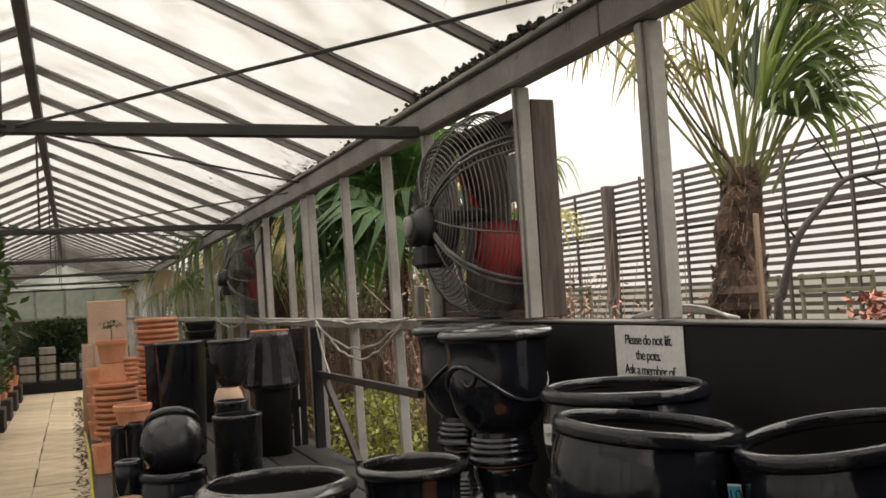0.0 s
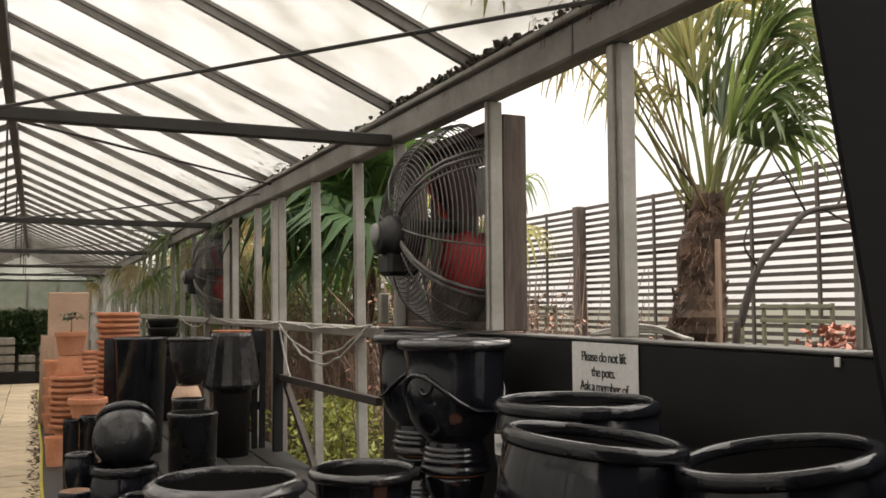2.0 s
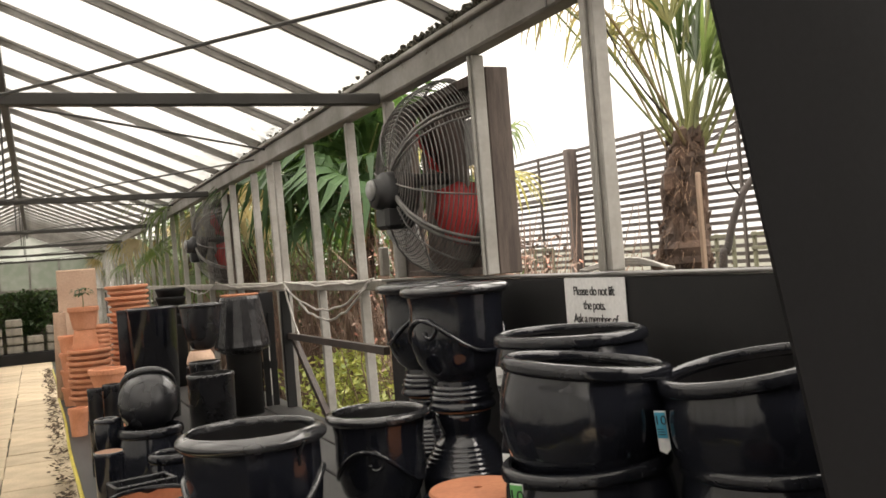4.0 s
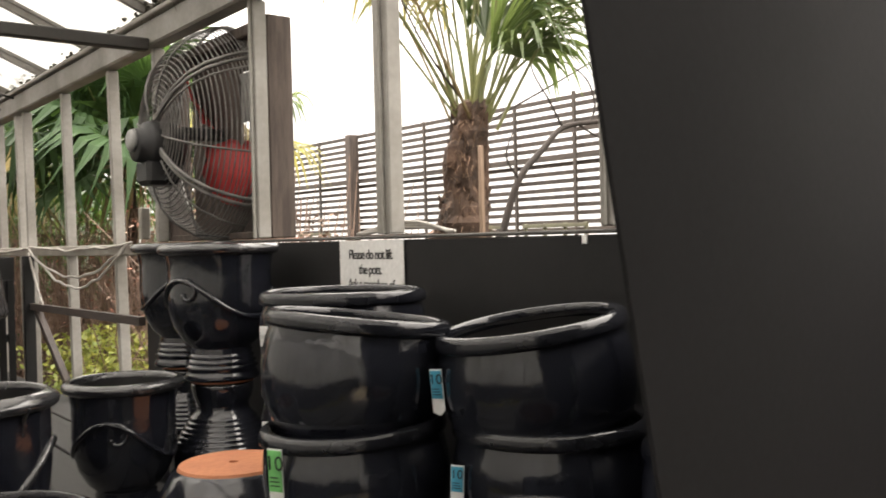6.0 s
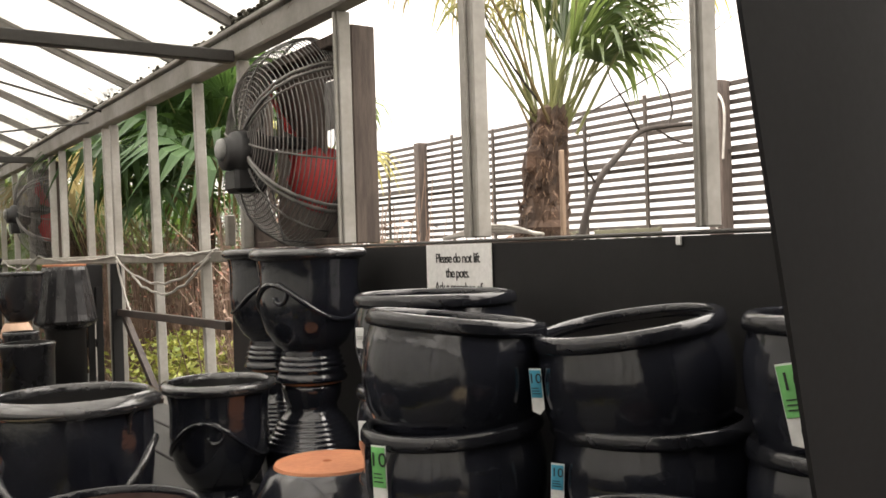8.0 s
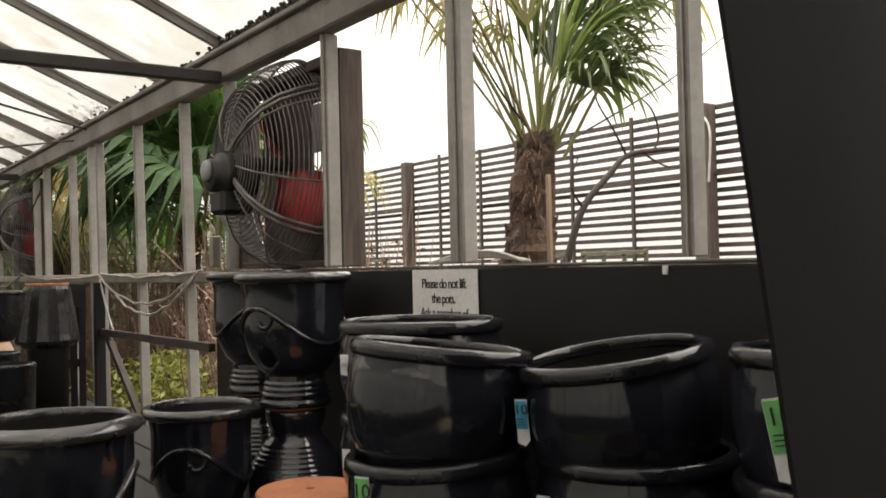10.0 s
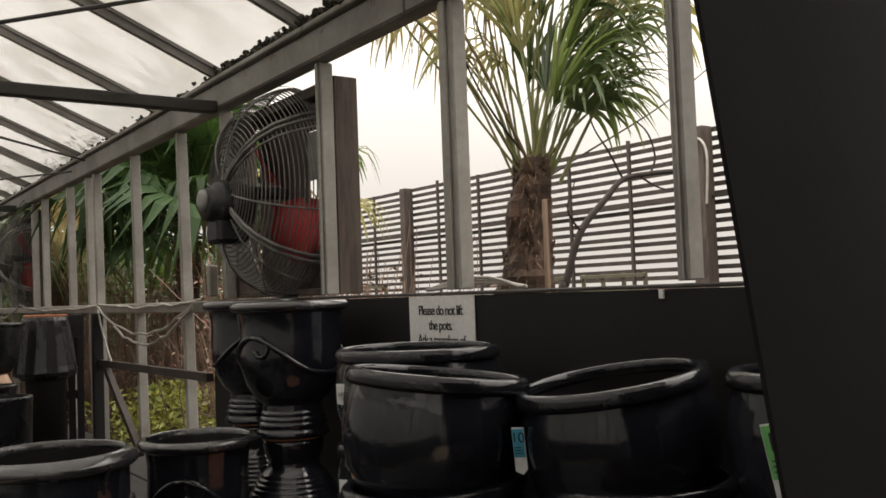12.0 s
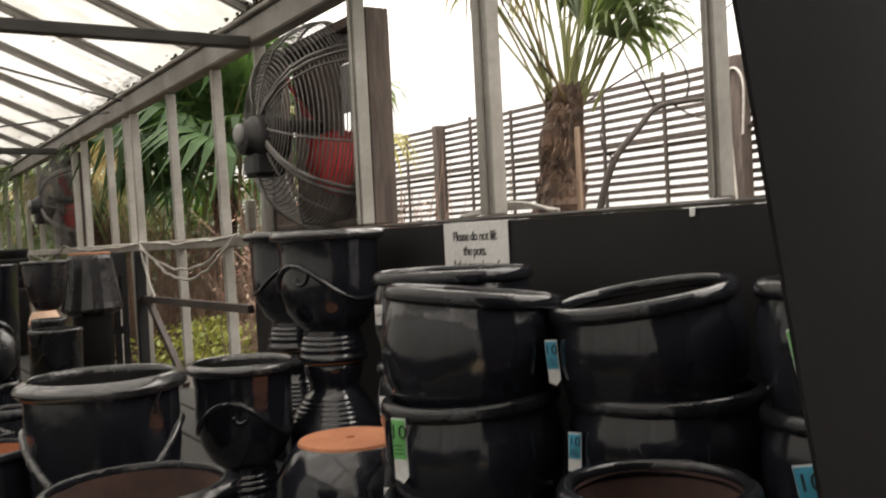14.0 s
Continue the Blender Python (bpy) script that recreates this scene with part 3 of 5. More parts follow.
for k in range(3):
    cauldron((Dp[0], Dp[1], BENCH + (NEST + 0.006) * k), "glossy black cauldron pot by the upright board", 0.122, 0.2, tags=((184, 0.126, 0.147, 0.034, 0.102, GREEN_TAG if k == 2 else BLUE_TAG, True, 3, -10, 204),))
cauldron((1.074, 1.307, BENCH + 0.105), "round black pot with a reddish clay inside", 0.116, 0.2, inmat=INSIDE_RED)
cauldron((1.074, 1.307, BENCH), "round black pot under a matching one", 0.116, 0.19)


def swag(parent, r0, z_hi, z_lo, turns, rad, curl=True, phase=0.0, bulge=None, mat=None):
    """Raised rope festoons round a body, each with a curl at its high point."""
    fn = bulge or (lambda z: r0)
    for i in range(turns):
        pts = []
        for k in range(25):
            u = k / 24
            a = phase + (i + u) * math.tau / turns
            z = z_lo + (z_hi - z_lo) * (0.5 + 0.5 * math.cos(math.tau * u)) ** 1.3
            pts.append((math.cos(a) * fn(z), math.sin(a) * fn(z), z))
        part("festoon", add_tube(bmesh.new(), pts, rad, 7), mat or GLAZE, parent, smooth=True)
        if curl:
            a0 = phase + i * math.tau / turns
            pts = []
            for k in range(14):
                th = k / 13 * 4.6
                rr = 0.03 * (1 - k / 18)
                z = z_hi - 0.03 + rr * math.cos(th)
                a = a0 + (0.02 + rr * math.sin(th)) / fn(z)
                pts.append((math.cos(a) * fn(z), math.sin(a) * fn(z), z))
            part("curl", add_tube(bmesh.new(), pts, rad * 0.9, 7), GLAZE, parent, smooth=True)


# broad rolled-rim planter with a rope festoon
def broad_planter(loc, label, r, h, inmat=None, rope=True, rim_mat=None):
    prof = [(0, 0), (r * 0.68, 0), (r * 0.74, 0.01), (r * 0.855, h * 0.3), (r * 0.905, h * 0.6), (r * 0.9, h * 0.82), (r * 0.9, h * 0.9)]
    rim = [(r * 0.885, h * 0.9), (r * 0.96, h * 0.905), (r * 0.995, h * 0.922), (r * 1.003, h * 0.945), (r * 0.99, h * 0.962), (r * 0.93, h * 0.985), (r * 0.875, h * 0.998), (r * 0.855, h), (r * 0.84, h * 0.99), (r * 0.832, h * 0.96), (r * 0.83, h * 0.9)]
    inner = [(r * 0.83, h * 0.95), (r * 0.8, h * 0.5), (r * 0.6, h * 0.12), (0, h * 0.12)]
    t = build_pot("rimmed_planter", loc, label, prof, inner, rim=rim, inmat=inmat, rim_mat=rim_mat)
    if rope:
        # the rope shares the lip's grey, which holds its pale highlight too
        swag(t, r * 0.8, h * 0.7, h * 0.34, 2, 0.0095, False, 2.8, lambda z: r * (0.795 + 0.11 * min(1, z / (h * 0.6))), DUSTY_SHEEN_RIM)
        a = radians(-62)
        part("drip", add_tube(bmesh.new(), [(math.cos(a) * r * f, math.sin(a) * r * f, z) for f, z in ((1.0, h * 0.94), (0.92, h * 0.87), (0.895, h * 0.78))], 0.004, 5), GLAZE_DULL, t, "dried glaze drip")
    return t


big_planter = broad_planter((0.733, 2.537, BENCH), "large black glazed planter with rolled rim and rope festoon", 0.17, 0.345, rim_mat=DUSTY_SHEEN_RIM)
random.seed(14)
bm = bmesh.new()
for i in range(60):
    a, r, sz = random.uniform(0, 6.3), random.uniform(0, 0.11), random.uniform(0.004, 0.011)
    c = Vector((0.733 + math.cos(a) * r, 2.537 + math.sin(a) * r, BENCH + 0.2 + random.uniform(0, 0.004)))
    bm.faces.new([bm.verts.new(c + Vector((math.cos(a * 3 + t) * sz, math.sin(a * 3 + t) * sz * 0.7, 0.003 * math.sin(t * 2)))) for t in (0, 1.6, 3.1, 4.7)])
tagged(part("fallen_petals", bm, RUSSET), "faded pink petals lying in the planter", "petals", kind="stuff")
part("soil", add_lathe(bmesh.new(), [(0.127, 0.19), (0, 0.197)], 36), INSIDE, big_planter, "dark compost")
broad_planter((0.66, 1.985, BENCH), "wide black bowl planter with reddish clay inside", 0.152, 0.245, INSIDE_RED, False)
broad_planter((0.519, 2.66, BENCH), "low black bowl with a bare terracotta inside", 0.108, 0.205, TERRA_BASE, False)


def urn_profile(r, h):
    f = lambda a, b: (r * a, h * b)
    prof = [f(0, 0), f(0.6, 0), f(0.62, 0.02), f(0.58, 0.05)]
    for k in range(4):
        prof += [f(0.55 - 0.02 * k, 0.075 + 0.04 * k), f(0.6 - 0.03 * k, 0.09 + 0.04 * k), f(0.54 - 0.02 * k, 0.108 + 0.04 * k)]
    prof += [f(0.5, 0.245), f(0.62, 0.29), f(0.755, 0.39), f(0.835, 0.51), f(0.855, 0.62), f(0.845, 0.74), f(0.85, 0.83), f(0.89, 0.92)]
    rim = [f(0.87, 0.91), f(0.96, 0.925), f(1.0, 0.945), f(1.0, 0.97), f(0.96, 0.992), f(0.89, 1.0), f(0.84, 0.985), f(0.83, 0.93)]
    inner = [f(0.83, 0.95), f(0.78, 0.7), f(0.68, 0.45), f(0.4, 0.28), f(0, 0.28)]
    return prof, rim, inner


def urn(loc, label, r, h, phase=0.0, rot=(0, 0, 0)):
    prof, rim, inner = urn_profile(r, h)
    t = build_pot("footed_urn", loc, label, prof, inner, rim=rim, rot=rot, rim_mat=DUSTY_SHEEN_RIM)
    if rot[0] == 0:
        swag(t, r * 0.83, h * 0.74, h * 0.47, 2, 0.0065, True, phase, lambda z: r * (0.85 - max(0, 0.58 - z / h) * 0.5) + 0.002)
    return t


def ringed_base(loc, label, r, h):
    """An upturned round pot whose shoulder carries throwing rings."""
    prof = [(0, 0), (r * 0.8, 0), (r * 0.86, h * 0.04), (r * 0.98, h * 0.18), (r * 1.02, h * 0.32), (r * 0.98, h * 0.44)]
    for k in range(7):
        z, q = h * (0.48 + 0.036 * k), 0.96 - 0.055 * k
        prof += [(r * q, z), (r * (q + 0.012), z + h * 0.014), (r * (q - 0.03), z + h * 0.03)]
    prof += [(r * 0.5, h * 0.77), (r * 0.48, h * 0.82), (r * 0.55, h * 0.88), (r * 0.58, h * 0.95), (r * 0.58, h), (0, h)]
    t = build_pot("ringed_pot", loc, label, prof, None)
    part("clay_ring", add_lathe(bmesh.new(), [(r * 0.5, h), (r * 0.59, h), (r * 0.59, h + 0.006), (r * 0.5, h + 0.006), (r * 0.5, h)], 40), TERRA_BASE, t, "bare clay foot ring")
    return t


urn((1.076, 2.645, BENCH), "black glazed footed urn with curled festoons", 0.133, 0.325, 4.05)
ringed_base((1.305, 2.624, BENCH), "upturned black ringed pot under an urn", 0.125, 0.296)
urn((1.305, 2.624, BENCH + 0.302), "black glazed urn standing on an upturned pot", 0.143, 0.322, 3.47)
ringed_base((1.345, 2.93, BENCH), "upturned black ringed pot beside the boarding", 0.112, 0.296)
urn((1.345, 2.93, BENCH + 0.302), "black glazed urn raised beside the boarding", 0.139, 0.327, 4.4)

inv = build_pot("upturned_pot", (1.165, 2.27, BENCH), "upturned black round pot showing its terracotta base", [(0, 0), (0.132, 0), (0.138, 0.01), (0.158, 0.05), (0.16, 0.08), (0.15, 0.125), (0.122, 0.172), (0.112, 0.18)], None)
part("bare_base", add_lathe(bmesh.new(), [(0.11, 0.179), (0.107, 0.185), (0.01, 0.186), (0.008, 0.176), (0, 0.176)], 48), TERRA_BASE, inv, "bare orange terracotta base with a drain hole")


def straight_pot(loc, label, rt, rb, h, mat=None, seg=40, square=False, inmat=None, rot=(0, 0, 0), rimh=0.012, name="tall_pot", facets=0):
    s = 4 if square else (facets or seg)
    q = 1.3 if square else 1.0
    prof = [(0, 0), (rb * q, 0), (rt * q, h - rimh * 1.5), (rt * q * 1.03, h - rimh), (rt * q * 1.03, h - 0.003), (rt * q * 1.0, h), (rt * q * 0.9, h)]
    inner = [(rt * q * 0.9, h), (rt * q * 0.88, h - 0.02), (rb * q * 0.85, h * 0.2), (0, h * 0.2)]
    t = pot_thing(name, loc, label, rot=rot)
    b = part("body", add_lathe(bmesh.new(), prof, s), mat or GLAZE, t, smooth=not (square or facets))
    part("inside", add_lathe(bmesh.new(), inner, s), inmat or INSIDE, t, smooth=not square)
    return t


# pots further along the bench
cauldron((0.607, 3.457, BENCH), "black round pot with another resting in it", 0.1, 0.242)
ball = build_pot("ball_planter", (0.612, 3.49, 1.192), "dusty black ball planter resting on a pot", [(0, 0), (0.03, 0.002), (0.06, 0.02), (0.086, 0.055), (0.097, 0.1), (0.092, 0.135), (0.078, 0.165)], [(0.07, 0.175), (0.06, 0.1), (0, 0.09)], GLAZE_DULL, rim=[(0.077, 0.162), (0.085, 0.163), (0.088, 0.175), (0.08, 0.188), (0.068, 0.19), (0.06, 0.185), (0.062, 0.17)], rot=(-38, 4, 0))
straight_pot((0.841, 3.69, BENCH), "dusty dark straight-sided planter", 0.08, 0.074, 0.358, GLAZE_DULL)
straight_pot((0.887, 4.08, BENCH), "black pot with a peeling orange label on top", 0.06, 0.06, 0.366, GLAZE_DULL)
straight_pot((1.224, 5.0, BENCH), "matt black straight pot under a flared one", 0.084, 0.082, 0.304, BLACK_BOARD)
flared = pot_thing("flared_vase", (1.224, 5.0, BENCH + 0.305), "black vase set upside down, with added ribs and painted sheen streaks")
bm = add_lathe(bmesh.new(), [(0, 0), (0.1, 0), (0.135, 0.022), (0.139, 0.034), (0.133, 0.06), (0.1, 0.262), (0.092, 0.278), (0, 0.28)], 36)
# shallow ribs added to break the sheen into upright streaks
for v in bm.verts:
    k = round(math.atan2(v.co.y, v.co.x) / math.tau * 36)
    if 0.02 < v.co.z < 0.275 and k % 2:
        v.co.xy *= 0.984
part("body", bm, SHEEN_STREAK, flared)
part("clay_rim", add_lathe(bmesh.new(), [(0.092, 0.281), (0.094, 0.287), (0.084, 0.289), (0.082, 0.282)], 30), TERRA_BASE, flared, "thin bare clay rim")
straight_pot((0.98, 4.76, BENCH), "dark pot under a pale upturned one", 0.066, 0.07, 0.292)
build_pot("upturned_pot", (0.98, 4.76, BENCH + 0.294), "small pale upturned clay pot holding a black bowl", [(0, 0), (0.064, 0), (0.066, 0.008), (0.06, 0.035), (0.047, 0.06), (0.044, 0.063)], None, PALE_CLAY)
build_pot("bowl_planter", (1.0, 4.8, BENCH + 0.359), "black tapered bowl planter on a pale clay pot", [(0, 0), (0.04, 0), (0.05, 0.006), (0.074, 0.05), (0.087, 0.11), (0.093, 0.17), (0.094, 0.195)], [(0.088, 0.2), (0.075, 0.08), (0, 0.05)], GLAZE_DULL, rim=[(0.093, 0.193), (0.099, 0.195), (0.1, 0.205), (0.095, 0.21), (0.088, 0.207), (0.087, 0.195)])
straight_pot((0.833, 5.29, BENCH), "tall black glazed cylinder planter", 0.123, 0.11, 0.56, GLAZE)
straight_pot((0.7, 5.36, BENCH), "slim tall black square planter", 0.03, 0.03, 0.553, GLAZE, square=True, rot=(0, 0, 40))
for k in range(4):
    straight_pot((1.1, 6.57, BENCH + 0.4 + 0.055 * k), "shallow black pot in a nested stack", 0.092, 0.075, 0.07, BLACK_BOARD)
straight_pot((1.1, 6.57, BENCH), "black pot under a nested stack", 0.085, 0.08, 0.4, BLACK_BOARD)
straight_pot((0.479, 4.02, BENCH), "narrow black cylinder pot", 0.026, 0.026, 0.318, GLAZE_DULL)
straight_pot((0.538, 4.02, BENCH), "narrow black cylinder pot beside another", 0.032, 0.032, 0.327, GLAZE_DULL)
cauldron((0.487, 3.52, BENCH + 0.152), "small black pot on another small pot", 0.042, 0.122)
straight_pot((0.487, 3.52, BENCH), "small black straight pot under a round one", 0.037, 0.034, 0.162)
straight_pot((0.455, 3.02, BENCH), "small black pot with a pale inside", 0.038, 0.034, 0.255, GLAZE, inmat=PALE_CLAY)
cauldron((0.623, 3.105, BENCH), "small black bowl among larger pots", 0.064, 0.215)
trough = thing("trough_planter", (0.523, 2.915, BENCH), "black rectangular trough planter", "plant pot", "pots on the bench", rot=(0, 0, 12))
for a, b in (((-0.078, -0.045, 0), (0.078, -0.036, 0.19)), ((-0.078, 0.036, 0), (0.078, 0.045, 0.19)), ((-0.078, -0.0355, 0), (-0.069, 0.0355, 0.189)), ((0.069, -0.0355, 0), (0.078, 0.0355, 0.189))):
    part("side", box(a, b, 0.003), GLAZE_DULL, trough)
part("soil_base", box((-0.068, -0.035, 0.0), (0.068, 0.035, 0.05)), INSIDE, trough)


# terracotta
def clay_pot(loc, label, rt, rb, h, upside=False, mat=None):
    band = h * 0.2
    prof = [(0, 0), (rb, 0), (rt * 0.92, h - band), (rt, h - band), (rt, h - 0.003), (rt * 0.97, h), (rt * 0.88, h)]
    inner = [(rt * 0.88, h), (rb * 0.88, h * 0.12), (0, h * 0.12)]
    t = thing("clay_pot", loc, label, "plant pot", "terracotta pots", rot=(180, 0, 0) if upside else (0, 0, 0))
    part("body", add_lathe(bmesh.new(), prof, 32), mat or TERRA, t, smooth=False)
    part("inside", add_lathe(bmesh.new(), inner, 32), mat or TERRA, t)
    return t


def saucer(loc, r, label, mat=None):
    t = thing("clay_saucer", loc, label, "saucer", "terracotta saucers")
    part("dish", add_lathe(bmesh.new(), [(0, 0), (r * 0.8, 0), (r * 0.95, 0.014), (r, 0.016), (r, 0.028), (r * 0.94, 0.03), (r * 0.86, 0.012), (0, 0.012)], 32), mat or TERRA, t)
    return t


random.seed(11)
for k in range(23):
    saucer((0.771 + random.uniform(-.006, .006), 5.8 + random.uniform(-.006, .006), BENCH + 0.0295 * k), 0.113 + random.uniform(-.006, .004), "orange terracotta saucer in a tall stack")
for k in range(15):
    saucer((0.66 + random.uniform(-.004, .004), 6.6, BENCH + 0.0295 * k), 0.066, "small terracotta saucer in a stack")
for k in range(9):
    saucer((0.54 + random.uniform(-.006, .006), 5.55 + random.uniform(-.006, .006), BENCH + 0.1 + 0.0295 * k), 0.11 - 0.002 * (k % 3), "wide terracotta saucer under a pot")
clay_pot((0.54, 5.55, BENCH), "terracotta pot under stacked saucers", 0.085, 0.065, 0.1)
clay_pot((0.525, 5.55, BENCH + 0.468), "terracotta pot standing upside down on saucers", 0.068, 0.052, 0.1, True)
clay_pot((0.525, 5.55, BENCH + 0.47), "flared terracotta pot topping a stack", 0.078, 0.056, 0.115)
clay_pot((0.563, 4.62, BENCH), "terracotta pot on the bench", 0.07, 0.056, 0.24)
clay_pot((0.563, 4.62, BENCH + 0.225), "wide-rimmed terracotta pot in another", 0.078, 0.05, 0.11)
clay_pot((0.45, 5.05, BENCH), "slim terracotta pot at the bench edge", 0.045, 0.035, 0.13)
for k in range(4):
    clay_pot((0.47, 6.25, BENCH + 0.1 * k), "terracotta pot in a stack at the bench edge", 0.065, 0.05, 0.11)
slab_ob = part("clay_slab", box((0.434, 6.9, BENCH), (0.676, 6.935, 1.775), 0.006), PALE_CLAY)
tagged(slab_ob, "large pale pink clay slab standing upright on the bench", "slab")
straight_pot((0.43, 6.62, BENCH), "cream clay vase at the bench edge", 0.036, 0.045, 0.54, PALE_CLAY)

# potted fern on the terracotta
seedling = thing("potted_plant", (0.525, 5.55, BENCH + 0.55), "small dark green seedling growing in a terracotta pot", "plant")
part("soil", add_lathe(bmesh.new(), [(0, 0.0), (0.064, 0.0), (0.066, 0.02), (0, 0.024)], 20), INSIDE, seedling)
part("stem", add_tube(bmesh.new(), [(0, 0, 0.01), (0.003, 0, 0.06), (0.0, 0.004, 0.12)], 0.004, 6, r_end=0.002), PETIOLE, seedling)
bm = bmesh.new()
for i in range(22):
    a, l, z0 = random.uniform(0, 6.3), random.uniform(0.045, 0.075), random.uniform(0.09, 0.125)
    d, side = Vector((math.cos(a), math.sin(a), 0)), Vector((-math.sin(a), math.cos(a), 0))
    rows = []
    for u, w in ((0.05, 0.1), (0.35, 1.0), (0.7, 0.8), (1.0, 0.05)):
        c = d * l * u + Vector((0, 0, z0 + 0.02 * math.sin(u * 2.2) - 0.022 * u * u))
        rows.append((bm.verts.new(c - side * 0.011 * w), bm.verts.new(c + side * 0.011 * w)))
    for p, q in zip(rows, rows[1:]):
        bm.faces.new((p[0], p[1], q[1], q[0]))
part("leaves", bm, LEAF, seedling)

# slatted rack
rack = thing("slatted_stand", (0, 0, 0), "black slatted timber stand at the bench wall", "rack")
part("end_post", box((1.43, 5.0, BENCH), (1.478, 5.03, 1.56), 0.003), BLACK_BOARD, rack)
part("end_post", box((1.28, 5.15, BENCH), (1.31, 5.18, 1.55), 0.003), BLACK_BOARD, rack)
for k in range(3):
    x = 1.315 + 0.039 * k
    part("slat", box((x, 5.15, BENCH), (x + 0.031, 5.16, 1.45), 0.002), BLACK_BOARD, rack)
part("top_board", box((1.31, 5.163, 1.34), (1.43, 5.175, 1.557), 0.002), BLACK_BOARD, rack)
part("mid_board", box((1.31, 5.163, 1.16), (1.43, 5.175, 1.2), 0.002), BLACK_BOARD, rack)

bar = part("timber_bar", add_bar(bmesh.new(), (X - 0.035, 3.6, 1.34), (X - 0.035, 5.05, 1.33), 0.024, 0.029), BROWN_BAR)
tagged(bar, "brown timber bar across the open bay", "bar")
strut = part("timber_strut", add_bar(bmesh.new(), (X - 0.03, 4.93, 1.31), (X - 0.03, 4.42, 0.98), 0.026, 0.028), BROWN_BAR)
tagged(strut, "brown slanting timber strut under the bar", "bar")

# cables along the rail
random.seed(5)
def sag(a, b, drop, n=14, r=0.005, jit=0.006):
    a, b = Vector(a), Vector(b)
    pts = [a.lerp(b, i / n) - Vector((0, 0, drop * 4 * (i / n) * (1 - i / n))) + Vector((0, 0, random.uniform(-jit, jit))) for i in range(n + 1)]
    return add_tube(bmesh.new(), pts, r, 6)
cables = thing("rail_cable", (0, 0, 0), "pale loose cable draped along the rail", "cable")
for a, b, d in (((1.47, 5.06, 1.6), (1.47, 3.7, 1.605), 0.02), ((1.47, 5.06, 1.59), (1.46, 3.72, 1.6), 0.12), ((1.47, 7.0, 1.61), (1.47, 5.1, 1.6), 0.03), ((1.46, 5.02, 1.58), (1.46, 4.8, 1.34), 0.02), ((1.46, 4.75, 1.5), (1.46, 3.75, 1.58), 0.1), ((1.47, 8.5, 1.61), (1.47, 7.0, 1.61), 0.08)):
    part("strand", sag(a, b, d), CABLE, cables, smooth=True)
coil = thing("sill_cable", (0, 0, 0), "grey cable looped behind the post on the sill", "cable")
for k in range(3):
    part("loop", add_tube(bmesh.new(), [(X + 0.03 + 0.02 * math.sin(3.14 * u), 2.36 - 0.34 * u - 0.01 * k, 1.606 + 0.024 * math.sin(3.14 * u) * (1 - 0.25 * k)) for u in [i / 14 for i in range(15)]], 0.004, 6), CABLE, coil, smooth=True)

# notice
sign = thing("paper_notice", (X - 0.016, 2.239, 1.449), "white laminated notice about lifting the pots", "sign")
part("sheet", box((-0.001, -0.125, -0.07), (0.001, 0.125, 0.143)), PAPER, sign)
for text, z, size in (("Please do not lift", 0.102, 0.0305), ("the pots.", 0.069, 0.0305), ("Ask a member of", 0.037, 0.0305)):
    f = bpy.data.curves.new("line_of_text", "FONT")
    f.body, f.size, f.align_x, f.extrude, f.space_character = text, size, "CENTER", 0.0004, 0.86
    f.offset = 0.0002
    f.materials.append(INK)
    o = new("line_of_text", f)
    o.parent = sign
    o.matrix_local = Matrix.Translation((-0.0018, 0, z)) @ Matrix.Rotation(radians(-90), 4, "Z") @ Matrix.Rotation(radians(90), 4, "X")
leafbit = part("dry_leaf_scrap", box((X - 0.017, 1.6, 1.577), (X - 0.0125, 1.611, 1.592), 0.001), PAPER)
tagged(leafbit, "pale dried leaf scrap caught on the boarding", "leaf")


